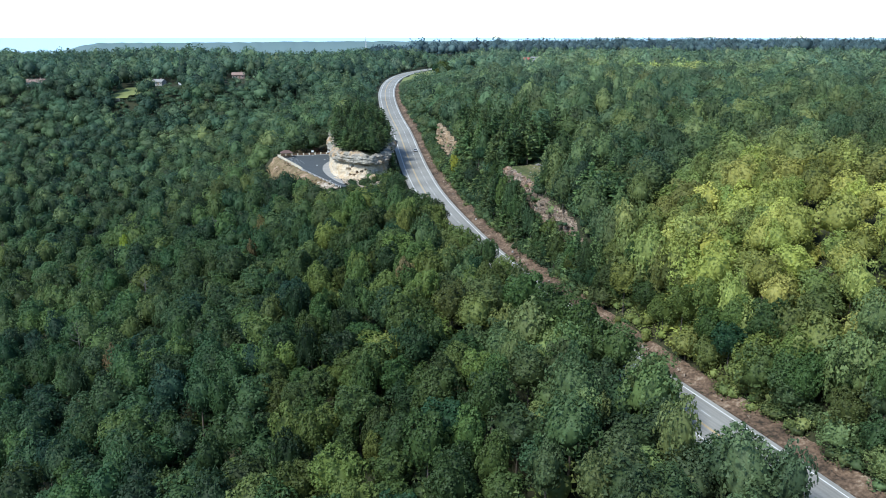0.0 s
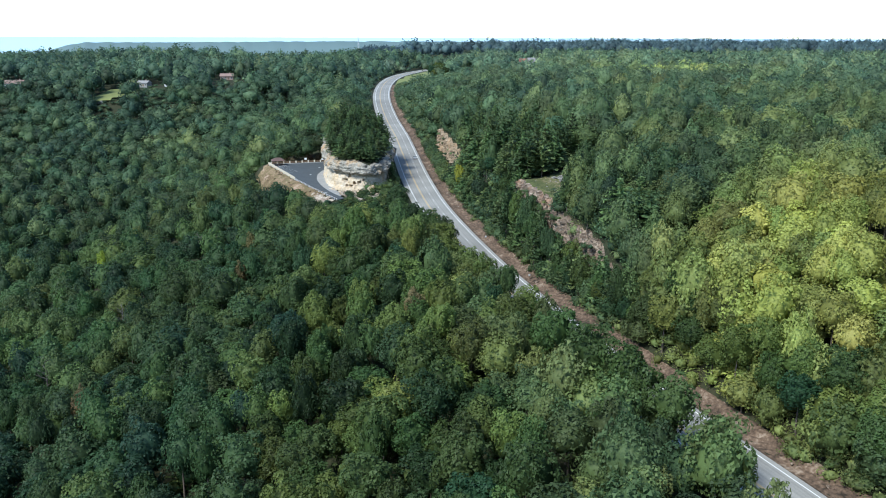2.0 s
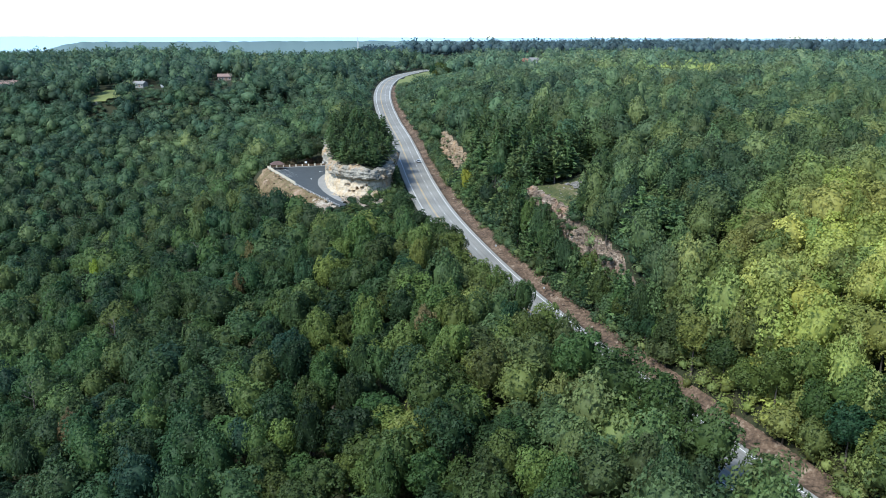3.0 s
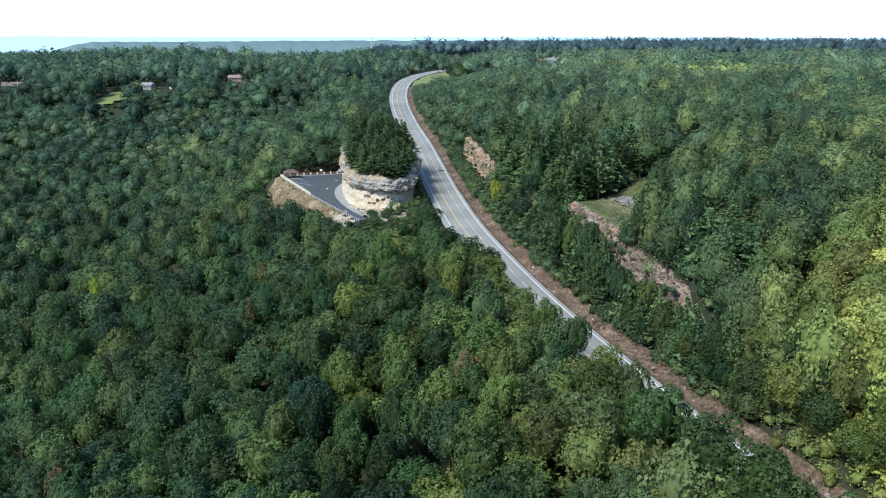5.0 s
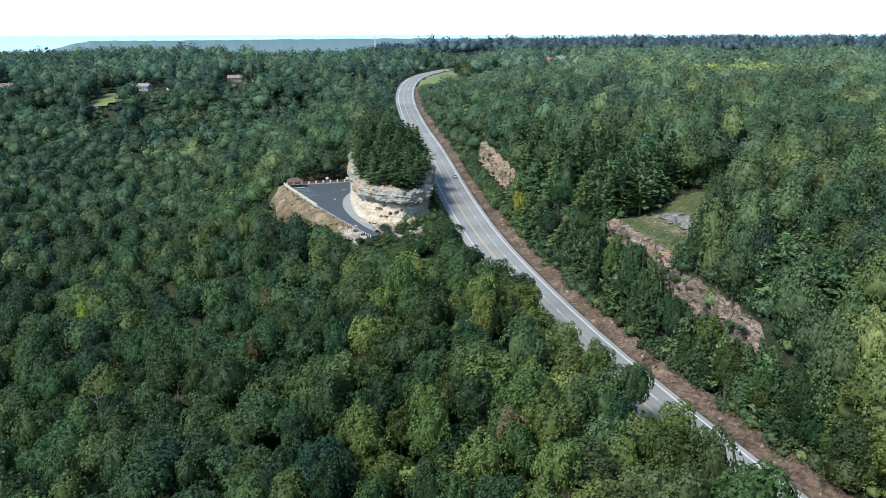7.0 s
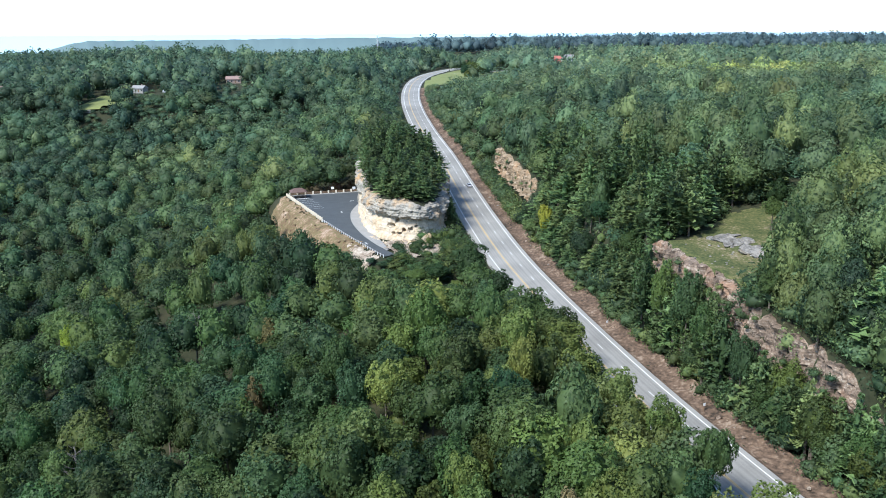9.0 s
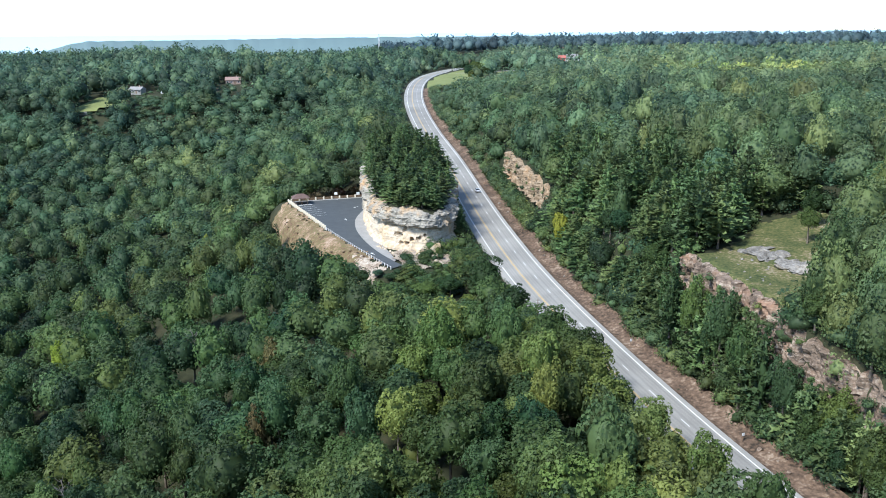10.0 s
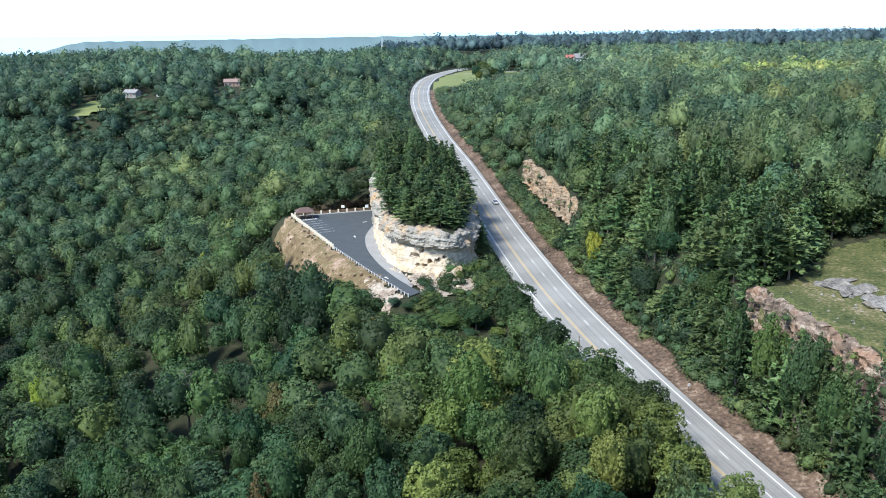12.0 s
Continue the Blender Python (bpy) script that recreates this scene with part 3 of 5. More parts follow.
cliff("cliff_1", (255, 307), 4.0, RED_ROCK, "reddish broken rock face below a grassy shelf", 11)
cliff("cliff_2", (224, 269), 3.0, RED_ROCK, "reddish and grey rock cut with hanging shrubs", 17)
cliff("cliff_3", (404, 477), 6.0, TAN_ROCK, "tan sandstone road cut among pines", 23)


def boulder_mesh(seed, mat, flat=0.6):
    rand = np.random.default_rng(seed)
    v, f = ico(3)
    for _ in range(9):
        d = rand.normal(0, 1, 3)
        d /= np.linalg.norm(d)
        over = np.maximum(0, v @ d - rand.uniform(0.45, 0.8))
        v = v - over[:, None] * d
    v = v + 0.06 * np.array([craggy(p, 0.5, seed) for p in v])[:, None] * v
    v = v * (1, rand.uniform(0.6, 0.9), flat)
    return mesh_of("boulder", v, f, mat)


BOULDERS = {m.name: [boulder_mesh(k + 70, m, (0.6, 0.8, 0.45)[k % 3]) for k in range(4)] for m in (PALE_ROCK, GREY_ROCK, RED_ROCK, SLAB_ROCK)}


def boulder(mat, x, y, z, size, label, group, seed):
    rand = np.random.default_rng(seed)
    ob = tagged(new("boulder", BOULDERS[mat.name][seed % 4]), label, "boulder", group)
    ob.matrix_basis = pose(x, y, z, rand.uniform(-12, 12), rand.uniform(-12, 12), rand.uniform(0, 360)) @ Matrix.Diagonal((size, size, size, 1))
    return ob


rand = np.random.default_rng(31)
for k in range(34):
    x = rand.uniform(-52, -30)
    y = np.interp(x, (-53, -46, -37, -30), (378, 369.5, 369.5, 376)) - abs(rand.normal(0, 1.6)) - 0.6
    boulder(PALE_ROCK, x, y, LOT_Z + 0.1, rand.uniform(0.3, 1.1), "pale broken sandstone boulder at the rock's foot", "fallen boulders", k)
for k in range(40):
    x, y = rand.uniform(-46, -31), rand.uniform(352, 366)
    if away(LOT, x, y) > 1.0:
        boulder(PALE_ROCK if k % 4 else GREY_ROCK, x, y, float(land(x, y)) + 0.1, rand.uniform(0.4, 1.5), "pale broken sandstone boulder below the rock", "fallen boulders", k + 50)
for k in range(80):
    y = rand.uniform(150, 480)
    s_ = rand.uniform(3.6, 7.2)
    boulder(RED_ROCK if k % 3 else GREY_ROCK, float(road_x(y)) + s_ * 1.05, y, float(road_z(y)) + 0.1, rand.uniform(0.22, 0.85), "weathered stone lying on the earth verge", "verge stones", k)


def draped(name, poly, mat, lift, label, category, step=1.2, rough=0.12):
    """A sheet laid over the land inside an outline."""
    p = np.array(poly)
    xs, ys = np.arange(p[:, 0].min() - step, p[:, 0].max() + step, step), np.arange(p[:, 1].min() - step, p[:, 1].max() + step, step)
    X_, Y_ = np.meshgrid(xs, ys)
    Z_ = land(X_, Y_) + lift + rough * np.array([craggy((a, b, 0), 2.0, 2) for a, b in zip(X_.ravel(), Y_.ravel())]).reshape(X_.shape)
    F = grid_faces(len(xs), len(ys))
    mid = np.stack([X_, Y_], -1).reshape(-1, 2)[F].mean(1)
    F = F[inside(poly, mid[:, 0] + 0.7 * np.sin(mid[:, 1]), mid[:, 1] + 0.7 * np.sin(mid[:, 0] * 1.3))]
    return tagged(new(name, mesh_of(name, np.stack([X_, Y_, Z_], -1).reshape(-1, 3), F, mat, True)), label, category, kind="structure")


draped("bench_grass", BENCH, GRASS, 0.25, "short olive grass on a rock shelf", "grass")
draped("lawn_1", LAWNS[0], LAWN_GREEN, 0.3, "sunny mown lawn beside the bend", "lawn", 5)
draped("lawn_2", LAWNS[2], LAWN_GREEN, 0.4, "mown lawn below a house", "lawn", 3)
draped("lawn_3", LAWNS[1], LAWN_GREEN, 0.3, "mown lawn behind trees near the bend", "lawn", 4)
draped("bank", BANK, DRY_BANK, 0.3, "dry brown grass and pale rubble bank below the lot", "bank", 1.2, 0.35)
RUBBLE = rough_stuff("pale_rubble", [(0.36, (0.12, 0.09, 0.06)), (0.45, (0.26, 0.2, 0.15)), (0.55, (0.38, 0.32, 0.25)), (0.66, (0.52, 0.46, 0.38))], 0.25, 1.6, 0.95, 0.9)
draped("rubble_1", [(-44.3, 357), (-41.5, 352), (-36, 350), (-28, 353), (-25, 366), (-29, 374), (-37, 371), (-44, 371), (-47, 366)], RUBBLE, 0.5, "pale broken stone and earth below the rock", "rubble", 0.8, 0.6)
draped("rubble_2", [(-47.8, 351.5), (-52, 360), (-57, 368), (-60, 364), (-56, 354), (-50, 346)], RUBBLE, 0.3, "pale broken stone on the slope below the drive", "rubble", 0.8, 0.5)
boulder(PALE_ROCK, -33.2, 365.8, LOT_Z + 1.4, 3.5, "large cream sandstone block fallen from the rock", "fallen boulders", 7)
boulder(PALE_ROCK, -37.6, 366.6, LOT_Z + 0.6, 1.9, "large cream sandstone block fallen from the rock", "fallen boulders", 4)
for k in range(46):
    q = rand.uniform(0, 1)
    x, y = 38.5 + 7 * q + rand.normal(0, 1.2), 304 - 20 * q + rand.normal(0, 1.0)
    stone = boulder(SLAB_ROCK, x, y, float(land(x, y)) + 0.3, rand.uniform(0.8, 2.1), "flat grey rock slab in the grass", "shelf slabs", k * 3 + 2)
    stone.matrix_basis = stone.matrix_basis @ Matrix.Diagonal((1.5, 1.1, 0.72, 1))
for k in range(26):
    x, y = rand.uniform(27, 42), rand.uniform(268, 300)
    if inside(BENCH, x, y):
        boulder(SLAB_ROCK, x, y, float(land(x, y)) + 0.2, rand.uniform(0.25, 0.7), "small grey stone lying in short grass", "shelf stones", k)


# ---- the parking lot's things ----
def box(x0, x1, y0, y1, z0, z1):
    V = [(x, y, z) for z in (z0, z1) for y in (y0, y1) for x in (x0, x1)]
    return V, [(0, 2, 3, 1), (4, 5, 7, 6), (0, 1, 5, 4), (2, 6, 7, 3), (0, 4, 6, 2), (1, 3, 7, 5)]


def boxed(name, dims, mat, bevel=0.0):
    bm = bmesh.new()
    V, F = box(*dims)
    vs = [bm.verts.new(v) for v in V]
    for f in F:
        bm.faces.new([vs[i] for i in f])
    bmesh.ops.recalc_face_normals(bm, faces=bm.faces)
    if bevel:
        bmesh.ops.bevel(bm, geom=bm.edges[:], offset=bevel, segments=1, affect="EDGES")
    me = bpy.data.meshes.new(name)
    bm.to_mesh(me)
    bm.free()
    me.materials.append(mat)
    return me


def plain(name, stops, rough=0.7):
    return rough_stuff(name, stops, 0.7, 6.0, rough, 0.1, None, 0.02)


CREAM = plain("cream_timber", [(0.3, (0.5, 0.44, 0.34)), (0.7, (0.66, 0.6, 0.48))])
BROWN_ROOF = plain("brown_shingles", [(0.3, (0.09, 0.058, 0.048)), (0.7, (0.16, 0.105, 0.088))])
TIMBER = plain("brown_timber", [(0.3, (0.14, 0.09, 0.06)), (0.7, (0.24, 0.16, 0.1))])
WHITE = plain("white_paint", [(0.3, (0.7, 0.7, 0.69)), (0.7, (0.82, 0.82, 0.8))], 0.5)
STEEL = plain("galvanised_steel", [(0.3, (0.45, 0.46, 0.47)), (0.7, (0.6, 0.61, 0.62))], 0.45)
RED_PAINT = plain("red_paint", [(0.3, (0.3, 0.09, 0.07)), (0.7, (0.42, 0.15, 0.12))])
GREY_ROOF = plain("grey_roof", [(0.3, (0.2, 0.19, 0.185)), (0.7, (0.3, 0.29, 0.28))])
CLAY_ROOF = plain("clay_roof", [(0.3, (0.22, 0.15, 0.125)), (0.7, (0.3, 0.21, 0.18))])
BRICK = plain("brick_wall", [(0.3, (0.27, 0.2, 0.17)), (0.7, (0.38, 0.29, 0.25))])
GLASS, _n, _l, _b = material("dark_window_glass", 0.08)
_b.inputs["Base Color"].default_value, _b.inputs["Specular IOR Level"].default_value = (0.02, 0.025, 0.03, 1), 0.5
RUBBER = plain("black_rubber", [(0.3, (0.02, 0.02, 0.02)), (0.7, (0.035, 0.035, 0.035))])
CAR_PAINT, _n, _l, _b = material("silver_car_paint", 0.3)
_b.inputs["Base Color"].default_value, _b.inputs["Metallic"].default_value = (0.62, 0.63, 0.64, 1), 0.3


def along(points, gap):
    """Even places along a line: x, y, heading."""
    p = np.array(points, float)
    d = np.concatenate([[0], np.cumsum(np.hypot(*np.diff(p, axis=0).T))])
    n = max(1, round(d[-1] / gap))
    k = np.linspace(0, d[-1], n + 1)
    x, y = np.interp(k, d, p[:, 0]), np.interp(k, d, p[:, 1])
    return x, y


def rail_line(name, points, gap, post, rails, mats, label, category):
    """A fence: posts, and rails from post to post."""
    x, y = along(points, gap)
    root = tagged(new(name), label, category)
    root.location = (x[0], y[0], LOT_Z)
    pm = boxed("post", (-post[0], post[0], -post[0], post[0], -0.3, post[1]), mats[0], 0.02)
    for a, b in zip(x, y):
        part("post", pm, root).location = (a - x[0], b - y[0], 0)
    for k in range(len(x) - 1):
        length, turn = math.hypot(x[k + 1] - x[k], y[k + 1] - y[k]), math.atan2(y[k + 1] - y[k], x[k + 1] - x[k])
        for z0, z1, half in rails:
            r = part("rail", boxed("rail", (0, length, -half, half, z0, z1), mats[1]), root)
            r.location, r.rotation_euler = (x[k] - x[0], y[k] - y[0], 0), (0, 0, turn)
    return root


FENCE_LEFT, FENCE_BACK, RAIL_LINE = [(-92.5, 444), (-71.5, 399)], [(-91.5, 445), (-63.5, 453.8)], [(-71, 398), (-58.3, 373), (-47.3, 352.5), (-45.9, 350.3)]
rail_line("timber_fence", FENCE_LEFT, 2.3, (0.28, 1.25), [(0.35, 0.65, 0.09), (0.8, 1.08, 0.09)], (CREAM, CREAM), "cream post-and-rail fence along the lot's edge", "fence")
rail_line("timber_fence", FENCE_BACK, 3.4, (0.3, 1.25), [(0.35, 0.65, 0.09), (0.8, 1.08, 0.09)], (CREAM, TIMBER), "cream posts with brown rails behind the lot", "fence")
rail_line("guard_rail", RAIL_LINE, 1.9, (0.09, 0.75), [(0.45, 0.7, 0.04)], (WHITE, GREY_ROOF), "steel guard rail on white posts beside the drive", "guard rail")


def strip_mesh(name, inner, outer, z0, z1, mat):
    n = len(inner)
    V = [(x, y, z) for pts in (inner, outer) for z in (z0, z1) for x, y in pts]
    F = []
    for i in range(n - 1):
        F += [(n + i, n + i + 1, 3 * n + i + 1, 3 * n + i), (i, i + 1, n + i + 1, n + i), (2 * n + i, 3 * n + i, 3 * n + i + 1, 2 * n + i + 1)]
    F += [(0, n, 3 * n, 2 * n), (n - 1, 3 * n - 1, 4 * n - 1, 2 * n - 1)][:1]
    return mesh_of(name, V, F, mat)


k_in = [(-60.6, 432), (-62.0, 420), (-62.3, 410), (-60.3, 396), (-55.6, 380), (-50.2, 367), (-46.6, 360.2), (-45.2, 357.8)]
k_out = [(-59.6, 432), (-59.2, 420), (-58.5, 410), (-56.4, 397), (-52.0, 382), (-48.0, 369.5), (-45.6, 361.6), (-44.8, 358.4)]
fine_in = np.stack([spline(range(8), [p[i] for p in k_in], np.linspace(0, 7, 40)) for i in (0, 1)], 1)
fine_out = np.stack([spline(range(8), [p[i] for p in k_out], np.linspace(0, 7, 40)) for i in (0, 1)], 1)
tagged(new("kerb_apron", strip_mesh("kerb_apron", fine_in, fine_out, LOT_Z - 0.2, LOT_Z + 0.15, CONCRETE)), "pale concrete kerb and apron at the rock's foot", "kerb", kind="structure")
tagged(new("kerb_back", strip_mesh("kerb_back", [(-92, 443.4), (-63, 452.4)], [(-92.4, 444.6), (-63.4, 453.6)], LOT_Z - 0.2, LOT_Z + 0.15, CONCRETE)), "pale concrete kerb behind the lot", "kerb", kind="structure")


def flat_mark(points, mat=WHITE_PAINT):
    return mesh_of("mark", [(x, y, LOT_Z + 0.02) for x, y in points], [tuple(range(len(points)))], mat)


fd, fn = np.array((0.423, -0.906)), np.array((0.906, 0.423))
for k in range(7):
    a = np.array((-91.2, 443.2)) + fd * (7 + 3.4 * k) + fn * 1.0
    b = a + fn * (5.5 + 0.5 * (k % 2))
    part("stall_line", flat_mark([a - fd * 0.07, b - fd * 0.07, b + fd * 0.07, a + fd * 0.07]), lot)
for k in range(6):
    a = np.array((-91.2, 443.2)) + fd * 5.6 + fn * (1.2 + 0.9 * k)
    part("hatch_line", flat_mark([a, a + fn * 0.35, a + fn * 0.8 + fd * 1.3, a + fn * 0.45 + fd * 1.3]), lot)
for x, y, turn in ((-66, 413, 0.3), (-64.5, 434, 2.4), (-74.5, 449, 1.2), (-52.5, 366.5, 0.5)):
    shape = [(-0.12, -1.3), (0.12, -1.3), (0.12, 0.2), (0.5, 0.2), (0, 1.3), (-0.5, 0.2), (-0.12, 0.2)]
    c, s_ = math.cos(turn), math.sin(turn)
    part("arrow", flat_mark([(x + a * c - b * s_, y + a * s_ + b * c) for a, b in shape]), lot)


def shelter(x, y, z, turn):
    root = tagged(new("picnic_shelter"), "open timber picnic shelter with a brown shingled hip roof", "shelter")
    root.matrix_basis = pose(x, y, z, 0, 0, turn)
    post = boxed("post", (-0.1, 0.1, -0.1, 0.1, 0, 2.5), TIMBER, 0.01)
    for a in (-2.5, 0, 2.5):
        for b in (-1.9, 1.9):
            part("post", post, root).location = (a, b, 0)
    for b in (-1.9, 1.9):
        part("beam", boxed("beam", (-2.7, 2.7, b - 0.1, b + 0.1, 2.5, 2.75), TIMBER), root)
    V = [(-3.4, -2.8, 2.7), (3.4, -2.8, 2.7), (3.4, 2.8, 2.7), (-3.4, 2.8, 2.7), (-1.3, 0, 4.1), (1.3, 0, 4.1), (-3.4, -2.8, 2.55), (3.4, -2.8, 2.55), (3.4, 2.8, 2.55), (-3.4, 2.8, 2.55)]
    part("roof", mesh_of("roof", V, [(0, 1, 5, 4), (1, 2, 5), (2, 3, 4, 5), (3, 0, 4), (6, 7, 1, 0), (7, 8, 2, 1), (8, 9, 3, 2), (9, 6, 0, 3), (9, 8, 7, 6)], BROWN_ROOF), root, "brown shingled hip roof")
    for a in (-1.2, 1.2):
        table = part("picnic_table", boxed("table", (a - 0.8, a + 0.8, -0.4, 0.4, 0.7, 0.76), TIMBER), root)
        for b in (-0.75, 0.75):
            part("bench", boxed("bench", (a - 0.8, a + 0.8, b - 0.14, b + 0.14, 0.42, 0.47), TIMBER), table)
        for q in (-0.6, 0.6):
            part("trestle", boxed("trestle", (a + q - 0.05, a + q + 0.05, -0.75, 0.75, 0, 0.7), TIMBER), table)
    return root


shelter(-87.2, 441.2, LOT_Z, 17)


def sign(x, y, z, w, h, up, turn, label, name="sign"):
    root = tagged(new(name), label, "sign")
    root.matrix_basis = pose(x, y, z, 0, 0, turn)
    part("post", boxed("post", (-0.06, 0.06, -0.06, 0.06, -0.2, up + h * 0.5), TIMBER), root)
    part("panel", boxed("panel", (-w / 2, w / 2, -0.11, -0.06, up, up + h), WHITE, 0.01), root, "plain white panel")
    return root


sign(-74.5, 452.5, LOT_Z, 1.2, 1.0, 1.3, 5, "white information sign on a post behind the lot")
sign(-65.5, 453.2, LOT_Z, 1.3, 1.2, 1.0, 20, "cream notice board beside the rock wall")
for y, h in ((304, 1.1), (262, 1.1)):
    sign(float(road_x(y)) + 3.2, y, float(road_z(y)) - 0.3, 0.6, 0.6, h, 25, "small white road sign on the verge", "road_sign")


def delineator(y):
    root = tagged(new("roadside_pole"), "thin dark pole at the highway's edge", "pole")
    slope = float(road_x(y + 1) - road_x(y - 1)) / 2
    root.location = (float(road_x(y)) - 14.2 / math.sqrt(1 + slope**2), y + 14.2 * slope / math.sqrt(1 + slope**2), float(road_z(y)) - 0.4)
    part("shaft", boxed("shaft", (-0.09, 0.09, -0.09, 0.09, 0, 7.0), TIMBER, 0.02), root)
    part("bracket", boxed("bracket", (-0.5, 0.5, -0.05, 0.05, 6.3, 6.42), STEEL), root)


delineator(319)


def car(x, y, z, turn):
    root = tagged(new("car"), "silver sedan driving uphill on the highway", "car")
    root.matrix_basis = pose(x, y, z, 0, 0, turn)
    side = [(-2.25, 0.35), (-2.3, 0.75), (-1.7, 0.95), (1.0, 0.98), (2.1, 0.82), (2.28, 0.6), (2.25, 0.35)]
    def slab(pts, half, top_in, mat, name):
        n = len(pts)
        V = [(sx * (half - (top_in if v > 1.2 else 0)), u, v) for sx in (-1, 1) for u, v in pts]
        F = [tuple(range(n)), tuple(range(2 * n - 1, n - 1, -1))] + [(i, (i + 1) % n, n + (i + 1) % n, n + i) for i in range(n)]
        return mesh_of(name, V, [f[::-1] for f in F], mat)
    body = part("body", slab(side, 0.88, 0, CAR_PAINT, "body"), root)
    part("cabin", slab([(-1.65, 0.95), (-1.0, 1.38), (0.35, 1.42), (1.15, 0.97)], 0.8, 0.14, GLASS, "cabin"), root, "dark glass cabin")
    part("roof_panel", boxed("roof_panel", (-0.62, 0.62, -0.95, 0.3, 1.4, 1.45), CAR_PAINT, 0.02), root)
    for sx in (-0.8, 0.8):
        for u in (-1.4, 1.4):
            bm = bmesh.new()
            bmesh.ops.create_cone(bm, cap_ends=True, segments=14, radius1=0.33, radius2=0.33, depth=0.22, matrix=pose(0, 0, 0, 0, 90, 0))
            me = bpy.data.meshes.new("wheel")
            bm.to_mesh(me)
            bm.free()
            me.materials.append(RUBBER)
            part("wheel", me, root).location = (sx, u, 0.33)
        part("tail_light", boxed("tail_light", (sx * 0.85 - 0.18, sx * 0.85 + 0.18, -2.34, -2.25, 0.68, 0.84), RED_PAINT), body)
    return root


cy = 458.0
car(float(road_x(cy)) - 1.8, cy, float(road_z(cy)) + 0.02, math.degrees(math.atan2(-float(road_x(cy + 1) - road_x(cy)), 1)))


# ---- houses and far things ----
def house(name, x, y, w, d, h, rise, turn, wall, roof, label, windows=4):
    root = tagged(new(name), label, "house")
    root.matrix_basis = pose(x, y, float(land(x, y)) + 0.4, 0, 0, turn)
    part("wall", boxed("wall", (-w / 2, w / 2, -d / 2, d / 2, -1.5, h), wall), root)
    e = 0.5
    V = [(-w / 2 - e, -d / 2 - e, h - 0.1), (w / 2 + e, -d / 2 - e, h - 0.1), (w / 2 + e, d / 2 + e, h - 0.1), (-w / 2 - e, d / 2 + e, h - 0.1), (-w / 2 - e, 0, h + rise), (w / 2 + e, 0, h + rise),
         (-w / 2 - e, -d / 2 - e, h - 0.3), (w / 2 + e, -d / 2 - e, h - 0.3), (w / 2 + e, d / 2 + e, h - 0.3), (-w / 2 - e, d / 2 + e, h - 0.3)]
    part("roof", mesh_of("roof", V, [(0, 1, 5, 4), (2, 3, 4, 5), (1, 2, 5), (3, 0, 4), (6, 7, 1, 0), (8, 9, 3, 2), (9, 8, 7, 6), (7, 8, 2, 1), (9, 6, 0, 3)], roof), root)
    for k in range(windows):
        cx = -w / 2 + w * (k + 0.5) / windows
        if k == windows // 2:
            part("door", boxed("door", (cx - 0.5, cx + 0.5, -d / 2 - 0.06, -d / 2 + 0.02, 0, 2.1), TIMBER), root)
            continue
        win = part("window", boxed("window", (cx - 0.75, cx + 0.75, -d / 2 - 0.08, -d / 2 + 0.02, 0.9, 2.2), WHITE), root)
        part("pane", boxed("pane", (cx - 0.65, cx + 0.65, -d / 2 - 0.1, -d / 2 - 0.085, 1.0, 2.1), GLASS), win)
    part("chimney", boxed("chimney", (w * 0.2, w * 0.2 + 0.8, -0.4, 0.4, h + rise * 0.5, h + rise + 0.9), BRICK), root)
    return root


house("house", -203, 806, 12, 7, 3.2, 2.4, 8, BRICK, CLAY_ROOF, "low brick house with a brownish red roof among trees")
house("house", -262, 748, 10, 7, 3.0, 2.0, -14, CONCRETE, GREY_ROOF, "pale house with a grey roof above a lawn")
house("house", -241, 752, 9, 7, 3.0, 2.0, 20, WHITE, GREY_ROOF, "small white house with a grey roof among trees", 3)
house("house", -372, 742, 16, 9, 3.4, 2.6, 12, WHITE, CLAY_ROOF, "house with a pale clay-coloured roof in the woods")
house("barn", 108, 1060, 8, 8, 7, 3, -10, RED_PAINT, RED_PAINT, "tall narrow red farm building on the plateau", 3)
house("barn", 124, 1088, 15, 11, 5.5, 4.5, 20, WHITE, GREY_ROOF, "pale-roofed white barn on the plateau", 3)
house("house", -2, 1130, 14, 9, 3.4, 2.4, 0, WHITE, GREY_ROOF, "white roadside building beyond the bend")
tagged(new("retaining_wall", boxed("retaining_wall", (-287, -274, 683, 683.6, 31, 34.4), CONCRETE)), "pale retaining wall below a lawn", "wall", kind="structure")


def tower(x, y, high):
    root = tagged(new("radio_tower"), "slender steel lattice radio tower rising above trees", "tower")
    root.location = (x, y, float(land(x, y)))
    def bar(name, a, b, r):
        a, b = Vector(a), Vector(b)
        me = boxed(name, (-r, r, -r, r, 0, (b - a).length), STEEL)
        ob = part(name, me, root)
        ob.matrix_basis = Matrix.Translation(a) @ (b - a).to_track_quat("Z", "Y").to_matrix().to_4x4()
    feet = [(1.1 * math.cos(k * 2.094), 1.1 * math.sin(k * 2.094)) for k in range(3)]
    for a, b in feet:
        bar("leg", (a, b, 0), (a * 0.5, b * 0.5, high), 0.16)
    for k in range(int(high / 4)):
        f0, f1 = 1 - 0.5 * k * 4 / high, 1 - 0.5 * (k + 1) * 4 / high
        for j in range(3):
            a, b = feet[j], feet[(j + 1) % 3]
            bar("brace", (a[0] * f0, a[1] * f0, k * 4), (b[0] * f1, b[1] * f1, k * 4 + 4), 0.08)
    part("antenna", boxed("antenna", (-0.9, 0.9, -0.4, 0.4, high - 1.0, high + 0.6), WHITE), root)


tower(-99, 1050, 34)


